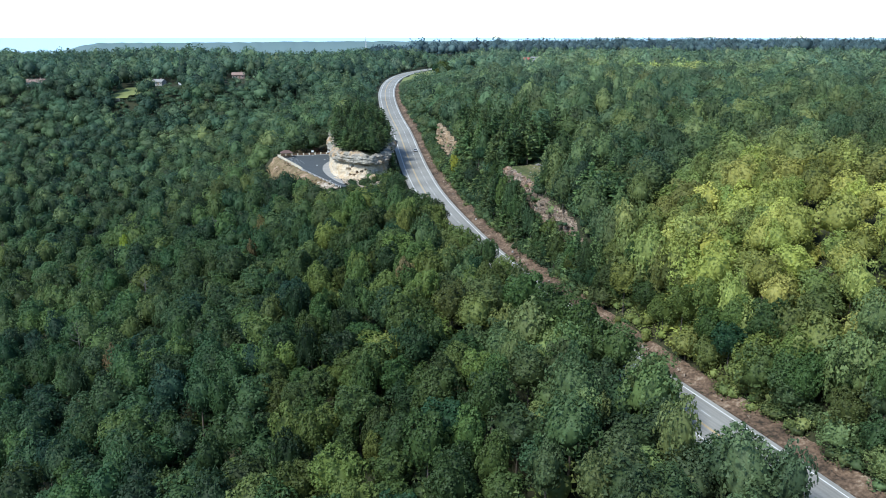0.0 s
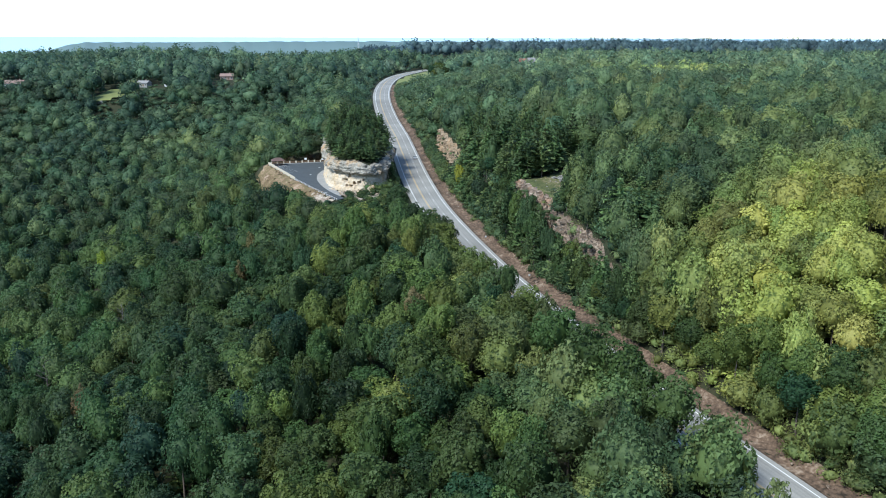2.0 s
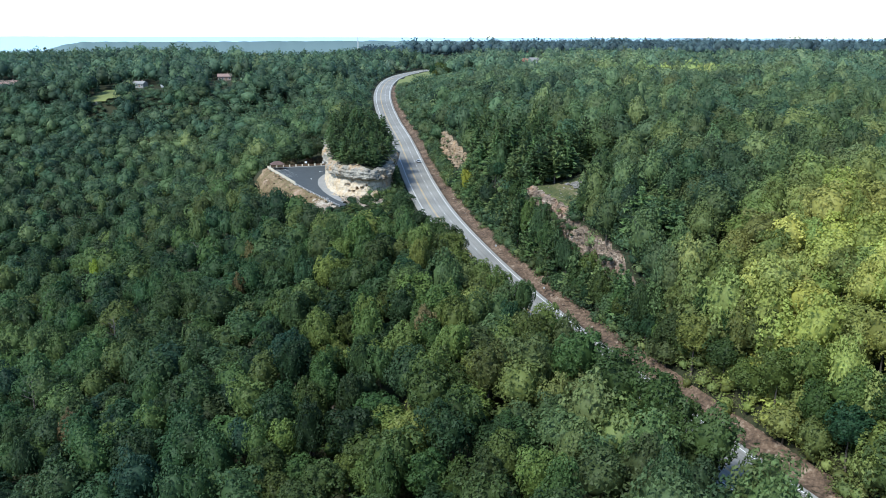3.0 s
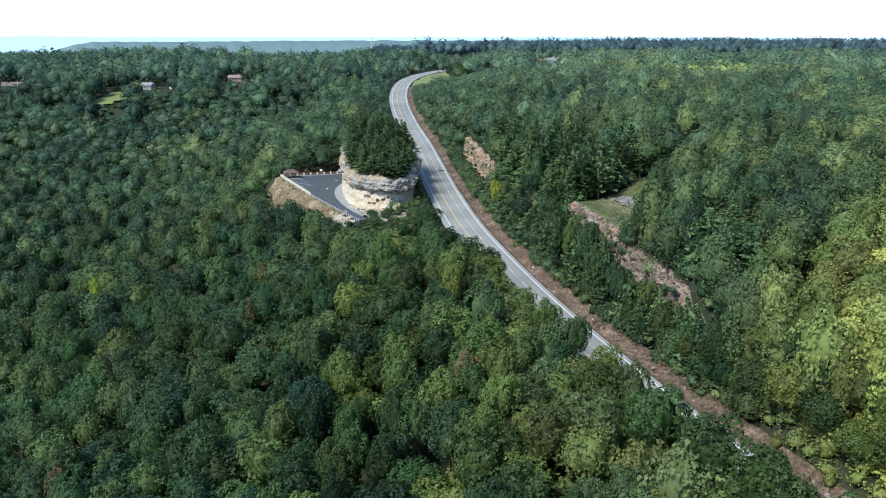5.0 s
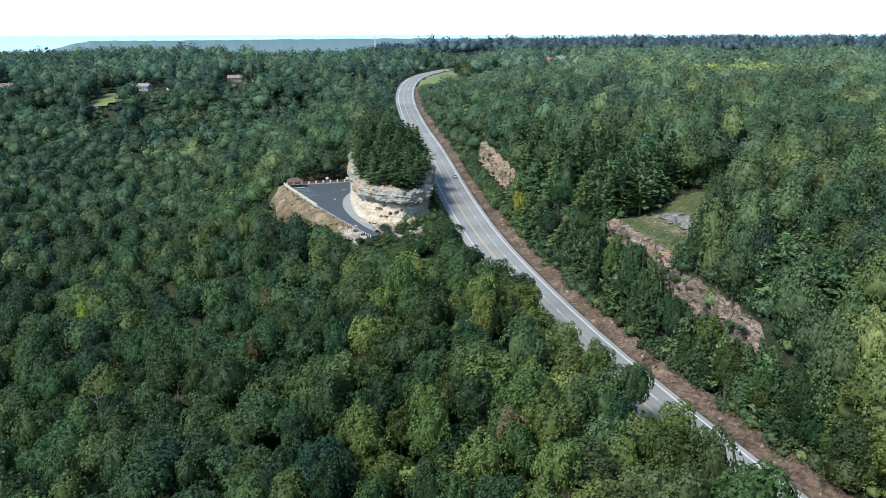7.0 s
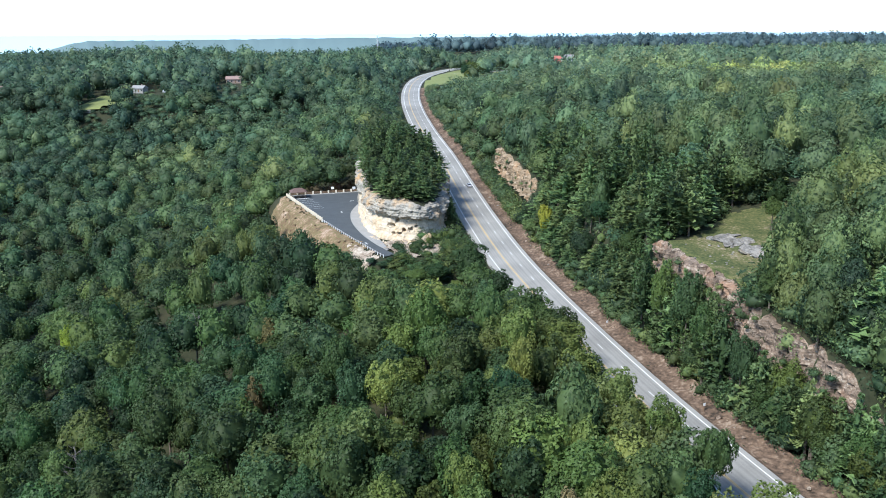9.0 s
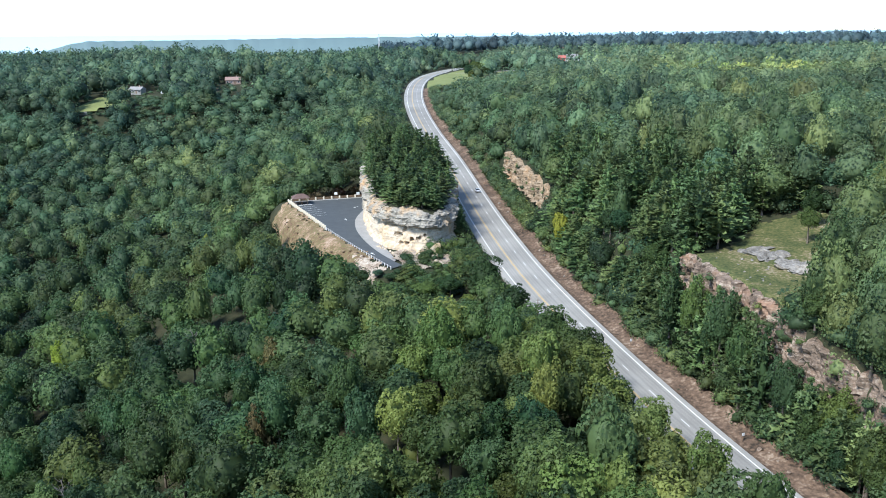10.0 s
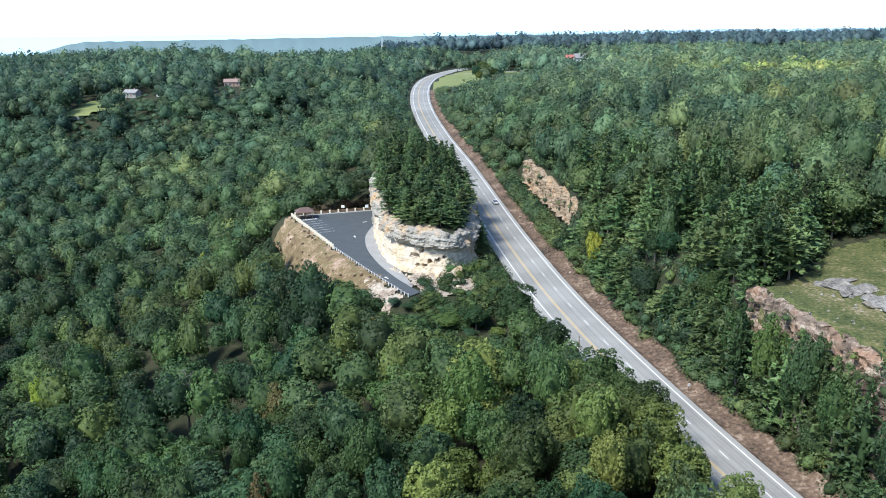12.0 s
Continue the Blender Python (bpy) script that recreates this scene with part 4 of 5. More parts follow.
def utility_pole(x, y, high):
    root = tagged(new("utility_pole"), "grey wooden utility pole with a crossarm beyond the bend", "pole", "utility poles")
    root.location = (x, y, float(land(x, y)))
    part("shaft", boxed("shaft", (-0.16, 0.16, -0.16, 0.16, 0, high), TIMBER), root)
    part("crossarm", boxed("crossarm", (-1.4, 1.4, -0.1, 0.1, high - 1.2, high - 0.9), TIMBER), root)


for x, y, h in ((14, 1100, 15), (-3, 900, 14), (58, 1180, 16), (30, 1150, 14), (118, 1120, 17)):
    utility_pole(x, y, h)

# wooded ridge with aerial haze painted as its base colour
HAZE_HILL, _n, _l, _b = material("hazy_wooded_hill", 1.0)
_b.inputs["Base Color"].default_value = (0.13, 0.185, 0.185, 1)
# plateau: haze blue in the colour, and a faint glow for its brightness
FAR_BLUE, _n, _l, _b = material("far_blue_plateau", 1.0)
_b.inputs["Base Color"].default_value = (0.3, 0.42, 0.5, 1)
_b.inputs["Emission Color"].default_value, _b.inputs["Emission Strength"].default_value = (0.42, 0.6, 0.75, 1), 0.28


def ridge(name, dist, a0, a1, height, mat, label, seed, rough=3.0):
    """A far ridge: an arc of hill crest with falling flanks. Angles in degrees right of +y."""
    A = np.linspace(radians(a0), radians(a1), 500)
    crest = np.array([height(math.degrees(a)) + rough * noise.fractal((a * 50, seed, 0), 0.8, 2.0, 4) for a in A])
    V = []
    for k, drop in ((0.9, 160), (0.97, 45), (1.0, 0), (1.04, 60)):
        V += [(math.sin(a) * dist * k, math.cos(a) * dist * k, c - drop) for a, c in zip(A, crest)]
    return tagged(new(name, mesh_of(name, V, grid_faces(len(A), 4), mat, True)), label, "hills", kind="structure")


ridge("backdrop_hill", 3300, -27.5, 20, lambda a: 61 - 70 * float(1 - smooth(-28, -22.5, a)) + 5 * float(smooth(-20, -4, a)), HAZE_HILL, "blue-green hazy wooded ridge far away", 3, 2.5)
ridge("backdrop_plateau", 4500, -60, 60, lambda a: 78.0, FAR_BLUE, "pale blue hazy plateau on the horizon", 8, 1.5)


tagged(new("driveway", mesh_of("driveway", [(-26, 930, float(land(-26, 930)) + 1.2), (42, 916, float(land(42, 916)) + 1.6), (42, 923, float(land(42, 923)) + 1.6), (-26, 937, float(land(-26, 937)) + 1.2)], [(0, 1, 2, 3)], CONCRETE)),
       "pale concrete driveway crossing the lawn by the bend", "driveway", kind="structure")


# ---- trees ----
def may_stand(x, y, margin=1.5):
    s = road_side(x, y)
    ok = (s > 7.0) | (s < -16.5) | (y > 1295)
    ok &= (away(LOT, x, y) > margin) & (away(APRON, x, y) > 0.5) & ~((away(LOT, x, y) < 5) & (y > 396) & (y < 452))
    ok &= away(BANK, x, y) > 0.5
    ok &= away(OUTCROP, x, y) > 4.5
    ok &= ~((y > 402) & (y < 480) & (s > 6) & (s < 15.5))
    for poly in (BENCH, *LAWNS):
        ok &= away(poly, x, y) > 0.5
    for hx, hy, r in HOUSES:
        ok &= np.hypot(x - hx, (y - hy + 8) * 0.7) > r
    return ok


APRON = [(-62, 440), (-50, 362), (-38, 346), (-26, 342), (-22, 372), (-28, 384), (-45, 372)]
HOUSES = [(-203, 806, 10), (-262, 748, 11), (-241, 752, 8), (-372, 742, 12), (108, 1060, 11), (124, 1088, 12), (-2, 1130, 14)]


def scatter(y0, y1, gap, seed):
    """Stems on a shaken grid over the stretch of land from y0 to y1 that opens northwards."""
    rand = np.random.default_rng(seed)
    wide = 0.6 * y1 + 40
    x, y = np.meshgrid(np.arange(-wide, wide, gap), np.arange(y0, y1, gap * 0.9))
    x = x + (np.arange(x.shape[0]) % 2)[:, None] * gap / 2
    x, y = (x + rand.uniform(-0.36, 0.36, x.shape) * gap).ravel(), (y + rand.uniform(-0.36, 0.36, y.shape) * gap).ravel()
    ok = (np.abs(x) < 0.575 * y + 12) & may_stand(x, y)
    return x[ok], y[ok]


# yellow-green trees; the strongest bumps are sunlit patches put into leaf colour
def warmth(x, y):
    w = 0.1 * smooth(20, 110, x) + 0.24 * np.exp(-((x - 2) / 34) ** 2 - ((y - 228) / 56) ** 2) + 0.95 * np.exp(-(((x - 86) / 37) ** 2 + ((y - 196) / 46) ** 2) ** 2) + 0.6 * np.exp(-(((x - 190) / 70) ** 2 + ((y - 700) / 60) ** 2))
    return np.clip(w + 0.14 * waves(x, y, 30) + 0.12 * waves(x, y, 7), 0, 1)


# painted haze, growing with distance along y; also lighter towards the right
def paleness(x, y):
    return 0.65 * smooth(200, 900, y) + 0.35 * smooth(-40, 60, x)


def painted_shade(x, y):
    """Cloud shade and blue haze over the valley side, as a darkening of leaf colour."""
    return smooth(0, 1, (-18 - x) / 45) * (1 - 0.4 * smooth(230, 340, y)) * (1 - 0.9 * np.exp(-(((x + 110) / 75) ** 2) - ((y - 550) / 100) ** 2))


def piny(x, y):
    s = road_side(x, y)
    return ((s > np.where(y > 392, 19, 8)) & (s < 42) & (y > 292) & (y < 430) & (waves(x, y, 12) > -0.3)) | ((s > 12) & (s < 30) & (y > 236) & (y < 262) & (waves(x, y, 9) > 0.1))


SIGHTS = [(-203, 806, 13, 130), (-255, 748, 14, 95), (-372, 742, 9, 50), (115, 1066, 18, 300), (-274, 690, 13, 60), (-16, 790, 30, 120), (30, 850, 18, 160)]


def sizes(x, y, width, high, rand):
    """Half-width and height of each tree: smaller towards the road, the drive and the clearings."""
    s = road_side(x, y)
    edge = np.interp(y, (215, 250, 330, 360), (13, 6, 3.5, 2.5))
    room = np.where(s < -13, np.clip((-s - 13.5) * np.interp(y, (215, 300), (1.1, 0.85)) + edge, 4, 99), np.clip((s - 5) * np.interp(y, (210, 240), (2.2, 1.3)) + np.interp(y, (210, 240), (5, 3)), 5, 99))
    z = land(x, y)
    below = (x > -88) & (x < -20) & (y > 296) & (y < 392) & (s < -15)
    brink = np.interp(x, (-88, -72, -58, -46, -36, -20), (405, 388, 364, 345, 333, 326))
    room = np.where(below & (y < brink + 22), np.minimum(room, np.maximum(2.5, 18.0 + np.maximum(0, brink - y) * 0.36 - z)), room)
    for hx, hy, w, reach in SIGHTS:
        k = (np.abs(x + 20 - (hx + 20) * (y - 80) / (hy - 80)) < w) & (y < hy + 4) & (y > hy - reach)
        room = np.where(k, np.minimum(room, 3.0 + 0.05 * (hy - y)), room)
    h = np.minimum(high * rand.uniform(0.68, 1.2, len(x)) * np.where(y > 320, rand.uniform(0.85, 1.2, len(x)), 1.0), room * rand.uniform(0.8, 1.0, len(x)))
    return np.minimum(width * rand.uniform(0.72, 1.35, len(x)), 1.4 + h * 0.32), h


def crown_at(v, x, y, z, r, h, a, foot):
    c, s_ = math.cos(a), math.sin(a)
    p = np.empty_like(v)
    p[:, 0], p[:, 1] = (v[:, 0] * c - v[:, 1] * s_) * r + x, (v[:, 0] * s_ + v[:, 1] * c) * r + y
    p[:, 2] = z + h * (foot + (1 - foot) * v[:, 2] / v[:, 2].max())
    return p


def plant(name, x, y, crowns, width, high, mat, label, seed=1, foot=0.32, stems=False, lift=None):
    """One joined wood of crowns, each turned, stretched and tinted by itself."""
    rand = np.random.default_rng(seed)
    V, T, tint, warm, pale, deep, at = [], [], [], [], [], [], 0
    dusk = painted_shade(x, y)
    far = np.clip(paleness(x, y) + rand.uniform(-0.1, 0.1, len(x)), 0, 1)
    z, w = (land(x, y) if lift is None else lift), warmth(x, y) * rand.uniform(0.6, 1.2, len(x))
    r, h = sizes(x, y, width, high, rand)
    edge = np.abs(road_side(x, y) + 6) < 26
    SV, ST, sat = [], [], 0
    for k in range(len(x)):
        v, t = crowns[rand.integers(len(crowns))]
        p = crown_at(v, x[k], y[k], z[k], r[k], h[k], rand.uniform(0, 6.28), foot * (0.25 if edge[k] else 1))
        V.append(p)
        T.append(t + at)
        at += len(v)
        tint.append(np.full(len(v), rand.uniform()))
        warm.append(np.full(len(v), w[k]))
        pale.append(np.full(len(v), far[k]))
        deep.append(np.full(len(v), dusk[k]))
        if stems:
            q, f = trunk_shape(h[k] * 0.6, 0.14 + h[k] * 0.007, k)
            SV.append(q + (x[k], y[k], z[k] - 0.2))
            ST.append(f + sat)
            sat += len(q)
    me = quick_mesh(name, np.concatenate(V), np.concatenate(T), mat, (("tint", np.concatenate(tint)), ("warm", np.concatenate(warm)), ("pale", np.concatenate(pale)), ("deep", np.concatenate(deep))))
    ob = tagged(new(name, me), label, "woods", kind="stuff")
    if stems:
        part("trunks", quick_mesh("trunks", np.concatenate(SV), np.concatenate(ST), BARK), ob)
    return ob


SINGLE = [broad_crown(90 + k, 2300, 0.06, 2, 44 + 6 * k) for k in range(8)]
NEAR = [broad_crown(k, 1150, 0.07, 2, 38 + 4 * k, core=0.79) for k in range(8)]
NEXT = [broad_crown(120 + k, 700, 0.082, 2, 28 + 4 * k, 0.3, 0.82) for k in range(7)]
MID = [broad_crown(20 + k, 320, 0.1, 2, 24 + 3 * k, 0.32) for k in range(6)]
BACK = [broad_crown(30 + k, 185, 0.112, 1, 22 + 2 * k, 0.34, 0.8) for k in range(6)]
FAR = [broad_crown(40 + k, 72, 0.155, 1, 15 + k, 0.34, 0.8) for k in range(5)]
FARTHEST = [broad_crown(80 + k, 26, 0.2, 1, 13, 0.35, 0.82) for k in range(4)]
BUSH = [broad_crown(50 + k, 130, 0.13, 1, 16, core=0.72) for k in range(4)]
PINES = [pine_crown(60 + k) for k in range(5)]
TRUNKS = [quick_mesh("trunk", *trunk_shape(1.0, 0.02, 200 + k), BARK) for k in range(3)]


def tree_kind(name, crown, mat, trunk, foot, warm=0.0, deep=0.0):
    """Meshes of one tree of height 1 and half-width 1."""
    v, t = crown
    p = crown_at(v, 0, 0, 0, 1, 1, 0, foot)
    return quick_mesh(name, p, t, mat, (("warm", np.full(len(p), warm)), ("deep", np.full(len(p), deep)))), trunk


def grow(name, kind, x, y, z, r, h, turn, label, group):
    root = tagged(new(name), label, "tree", group)
    root.matrix_basis = pose(x, y, z, 0, 0, turn)
    crown = part("crown", kind[0], root)
    crown.scale = (r, r, h)
    trunk = part("trunk", kind[1], root)
    trunk.scale = (7 + h * 0.4, 7 + h * 0.4, h * 0.6)
    return root


nx_, ny_ = scatter(85, 305, 7.7, 1)
p_ = piny(nx_, ny_)
bx_, by_ = nx_[~p_], ny_[~p_]
# the trees that stand nearest below the flight are things of their own
along_k = np.clip((by_ - 115) / 150, 0, 1)
dist = np.hypot(bx_ + 6 + 28 * along_k, by_ - (115 + 150 * along_k))
order = np.argsort(dist)
mine, rest = order[:160], order[160:]
KINDS = [tree_kind("crown", c, LEAF, TRUNKS[k % 3], 0.34) for k, c in enumerate(SINGLE)]
SHADED_KINDS = [tree_kind("crown", c, LEAF, TRUNKS[k % 3], 0.34, 0.0, 0.85) for k, c in enumerate(SINGLE)]
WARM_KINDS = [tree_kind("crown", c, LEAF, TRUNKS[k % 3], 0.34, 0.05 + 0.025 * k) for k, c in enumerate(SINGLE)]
rand = np.random.default_rng(77)
sr, sh = sizes(bx_[mine], by_[mine], 4.6, 17, rand)
sz = land(bx_[mine], by_[mine])
for k, i in enumerate(mine):
    tall = "tall" if sh[k] > 17 else "small" if sh[k] < 12 else "middle-sized"
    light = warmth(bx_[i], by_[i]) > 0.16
    grow("broadleaf_tree", (WARM_KINDS if light else SHADED_KINDS if painted_shade(bx_[i], by_[i]) > 0.5 else KINDS)[k % 8], bx_[i], by_[i], sz[k], sr[k], sh[k], rand.uniform(0, 360), f"{tall} {'yellowish green' if light else 'green'} broadleaf tree in full summer leaf in the woods", "trees on the near slope")
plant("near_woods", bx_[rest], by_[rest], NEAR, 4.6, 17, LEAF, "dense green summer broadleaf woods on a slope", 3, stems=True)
ux_ = rand.uniform(-150, 40, 620)
uy_ = rand.uniform(95, 300, 620)
k_ = may_stand(ux_, uy_) & (road_side(ux_, uy_) < -22)
plant("near_undergrowth", ux_[k_], uy_[k_], BUSH, 3.4, 8.0, LEAF, "dark green young growth under the near trees", 31, 0.0)
ax_, ay_ = np.meshgrid(np.arange(-150, 175, 8.6), np.arange(-70, 106, 8.2))
ax_, ay_ = (ax_ + rand.uniform(-3, 3, ax_.shape)).ravel(), (ay_ + rand.uniform(-3, 3, ay_.shape)).ravel()
k_ = may_stand(ax_, ay_) & ((np.abs(ax_) > 0.575 * ay_ + 12) | (ay_ < 84))
plant("valley_floor_woods", ax_[k_], ay_[k_], FAR, 5.2, 17, LEAF, "green broadleaf woods on the valley floor", 27)
mx_, my_ = scatter(305, 700, 9.6, 2)
q_ = piny(mx_, my_)
m_ = ~q_ & (my_ < 420)
plant("hillside_woods", mx_[m_], my_[m_], NEXT, 4.6, 17, LEAF, "green broadleaf woods on the hillside below the lot", 14)
m_ = ~q_ & (my_ >= 420) & (my_ < 560)
vx_, vy_ = scatter(560, 700, 7.6, 22)
plant("valley_woods", vx_, vy_, BACK, 5.7, 16, LEAF, "green broadleaf woods on the slope below the houses", 24)
plant("middle_woods", mx_[m_], my_[m_], MID, 5.3, 17, LEAF, "green broadleaf woods across the valley", 4)
px_, py_ = np.meshgrid(np.arange(-20, 75, 5.2), np.arange(236, 432, 5.2))
px_, py_ = (px_ + rand.uniform(-2, 2, px_.shape)).ravel(), (py_ + rand.uniform(-2, 2, py_.shape)).ravel()
ok = piny(px_, py_) & may_stand(px_, py_)
px_, py_ = px_[ok], py_[ok]
PKINDS = [tree_kind("crown", c, NEEDLE, TRUNKS[k % 3], 0.15) for k, c in enumerate(PINES)]
pr, ph = sizes(px_, py_, 4.5, 16.5, rand)
pr = np.maximum(pr, 2.6)
pz = land(px_, py_)
for k in range(len(px_)):
    grow("pine_tree", PKINDS[k % 5], px_[k], py_[k], pz[k], pr[k], ph[k], rand.uniform(0, 360), "dark green pine with tiered branches above the road cut", "pines by the road cut")
# pines on the outcrop
ox_, oy_ = np.meshgrid(np.arange(-60, -24, 4.0), np.arange(376, 464, 4.0))
ox_, oy_ = (ox_ + rand.uniform(-1.5, 1.5, ox_.shape)).ravel(), (oy_ + rand.uniform(-1.5, 1.5, oy_.shape)).ravel()
deep = np.array([min(math.hypot(a - u, b - v) for u, v in resampled(OUTCROP, 120)) for a, b in zip(ox_, oy_)])
ok = inside(OUTCROP, ox_, oy_) & (deep > 2.6)
for a, b, d in zip(ox_[ok], oy_[ok], deep[ok]):
    grow("pine_tree", PKINDS[rand.integers(5)], a, b, LOT_Z + np.interp(d, (2, 4, 8, 14), (14.0, 14.6, 15.8, 16.8)) * (0.84 + 0.12 * float(smooth(380, 410, b)) + (0.18 * float(smooth(395, 440, b)) if a < -45 else 0)) - (1.2 if a > -36 else 0) - 0.3, rand.uniform(3.0, 4.4), rand.uniform(5.5, 10.5) + 4.5 * float(smooth(415, 445, b)), rand.uniform(0, 360), "dark pine on top of the sandstone outcrop", "pines on the outcrop")
# trees between the verge and the rock cuts
ty = np.concatenate([np.arange(221, 306, 2.5), np.arange(398, 480, 4.5)])
ty = ty + rand.uniform(-1, 1, len(ty))
ts = rand.uniform(7.8, 11.4, len(ty))
tx = road_x(ty) + ts * 1.05
for k in range(len(ty)):
    low = ty[k] > 390
    if rand.uniform() < (0.12 if low else 0.97):
        kind = PKINDS[k % 5] if k % 4 else KINDS[k % 8]
        name = "pine_tree" if k % 4 else "broadleaf_tree"
        grow(name, kind, tx[k], ty[k], float(road_z(ty[k])) + 0.2, rand.uniform(3.0, 4.2), rand.uniform(5, 8) if low else rand.uniform(17.5, 23) if ty[k] > 263 else rand.uniform(11, 17.5), rand.uniform(0, 360), "slender green tree between the verge and the rock cut", "trees below the rock cuts")
for k in range(26):
    y = 208 + 1.9 * k + rand.uniform(-1, 1)
    x = float(road_x(y)) + (8.6 + 3.4 * (k % 2) + rand.uniform(-0.8, 0.8)) * 1.08
    grow("broadleaf_tree", KINDS[(3 * k) % 8], x, y, float(road_z(y)) + 0.2, rand.uniform(2.8, 4.0), rand.uniform(8, 12.5), 47 * k, "round dark green tree in front of the rock cut", "trees below the rock cuts")
for k in range(34):
    y = 92 + 3.7 * k + rand.uniform(-1.5, 1.5)
    x = float(road_x(y)) + (9.4 + 4.5 * (k % 2) + rand.uniform(-0.8, 0.8)) * 1.08
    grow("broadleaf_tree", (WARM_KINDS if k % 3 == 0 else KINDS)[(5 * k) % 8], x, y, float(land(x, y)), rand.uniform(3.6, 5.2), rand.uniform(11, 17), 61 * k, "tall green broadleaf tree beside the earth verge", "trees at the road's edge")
for k in range(16):
    x, y = rand.uniform(17, 25.5), rand.uniform(304.5, 318)
    grow("pine_tree", PKINDS[k % 5], x, y, float(land(x, y)), rand.uniform(2.4, 3.4), rand.uniform(7, 12), 53 * k, "dark green pine beside the end of the rock shelf", "pines by the road cut")
# brush along the road's edges and at the feet of the cuts
uy = rand.uniform(90, 960, 1250)
us = np.where(rand.uniform(0, 1, 1250) < 0.72, rand.uniform(5.9, 12.5, 1250), rand.uniform(-20, -15.2, 1250))
ux = road_x(uy) + us * 1.06
keep = ~((np.abs(uy - 268) < 40) & (us > 9.5)) & (away(LOT, ux, uy) > 2) & ~((np.abs(uy - 440) < 36) & (us > 8.2)) & (away(OUTCROP, ux, uy) > 1) & (away(LAWNS[0], ux, uy) > 1)
plant("roadside_brush", ux[keep], uy[keep], BUSH, 2.0, 4.2, LEAF, "green roadside brush and saplings", 8, 0.02)
wy = np.concatenate([rand.uniform(300, 425, 380), rand.uniform(105, 262, 640)])
ws = np.concatenate([rand.uniform(9, 30, 380), rand.uniform(9, 48, 640)])
wx = road_x(wy) + ws * 1.05
k_ = (away(BENCH, wx, wy) > 1.5) & ~((np.abs(wy - 440) < 45) & (np.abs(ws - 13) < 4)) & ~((wy > 222) & (np.abs(ws - 12) < 2.5) & (wy < 306))
plant("undergrowth", wx[k_], wy[k_], BUSH, 2.4, 4.2, LEAF, "green undergrowth on the bank above the road", 15, 0.02)
ex_ = np.concatenate([rand.uniform(30, 92, 130), rand.uniform(30, 46, 24)])
ey_ = np.concatenate([rand.uniform(200, 266, 130), rand.uniform(252, 272, 24)])
k_ = may_stand(ex_, ey_, 1) & (road_side(ex_, ey_) > 14.5) & (away(BENCH, ex_, ey_) > 2.5)
plant("bank_woods", ex_[k_], ey_[k_], NEAR, 3.9, 14, LEAF, "green broadleaf trees on the bank beside the shelf", 26, 0.2)
wx = np.concatenate([rand.uniform(-340, -60, 700), road_x(np.linspace(300, 330, 70)) + rand.uniform(8.5, 16, 70), rand.uniform(26, 44, 60), road_x(np.linspace(222, 262, 110)) + rand.uniform(15, 27, 110), road_x(np.linspace(398, 482, 90)) + rand.uniform(15.5, 24, 90), road_x(np.linspace(170, 222, 110)) + rand.uniform(11, 24, 110), rand.uniform(40, 66, 40), 27 + 8 * rand.uniform(0, 1, 46)])
wy = np.concatenate([rand.uniform(590, 720, 700), np.linspace(300, 330, 70), rand.uniform(244, 270, 60), np.linspace(222, 262, 110), np.linspace(398, 482, 90), np.linspace(170, 222, 110), rand.uniform(316, 334, 40), rand.uniform(254, 271, 46)])
k_ = may_stand(wx, wy) & (away(BENCH, wx, wy) > 1) & ~((np.abs(wx + 280) < 12) & (wy < 690) & (wy > 655))
plant("slope_thicket", wx[k_], wy[k_], BUSH, 3.0, 5.0, LEAF, "green saplings filling the slopes", 25, 0.0)
lx_, ly_ = rand.uniform(-310, -225, 190), rand.uniform(632, 684, 190)
plant("lawn_slope_thicket", lx_, ly_, BUSH, 4.0, 6.5, LEAF, "green young trees on the slope below the lawn", 29, 0.0)
cx_ = np.concatenate([rand.uniform(40, 58, 46), rand.uniform(-113, -99, 26)])
cy_ = np.concatenate([rand.uniform(202, 226, 46), rand.uniform(428, 456, 26)])
k_ = (road_side(cx_, cy_) > 9) | (cx_ < 0)
plant("bank_thicket", cx_[k_], cy_[k_], BUSH, 3.2, 6.0, LEAF, "green thicket on the bare parts of the banks", 33, 0.0)
SILVER = leaf_material("silvery_leaves", [(0.0, (0.15, 0.19, 0.115)), (1.0, (0.215, 0.26, 0.155))], [(0.0, (0.2, 0.24, 0.12)), (1.0, (0.24, 0.28, 0.14))])
fx_ = np.concatenate([rand.uniform(34, 100, 15), rand.uniform(150, 300, 22), rand.uniform(-75, -40, 10)])
fy_ = np.concatenate([rand.uniform(985, 1030, 15), rand.uniform(1090, 1135, 22), rand.uniform(960, 1010, 10)])
k_ = may_stand(fx_, fy_)
plant("silvery_trees", fx_[k_], fy_[k_], MID, 8.0, 18, SILVER, "pale silvery green trees round the farm buildings", 35, 0.05)
ry_ = rand.uniform(396, 484, 150)
rs_ = rand.uniform(6.6, 11.4, 150)
plant("cut_foot_brush", road_x(ry_) + rs_ * 1.02, ry_, BUSH, 2.3, 5.2, LEAF, "green brush at the foot of the tan rock cut", 37, 0.0)
fx_, fy_ = scatter(700, 1160, 12.0, 3)
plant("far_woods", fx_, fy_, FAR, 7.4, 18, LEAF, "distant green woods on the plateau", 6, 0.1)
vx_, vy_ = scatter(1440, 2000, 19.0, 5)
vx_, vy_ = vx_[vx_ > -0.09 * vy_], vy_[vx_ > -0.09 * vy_]
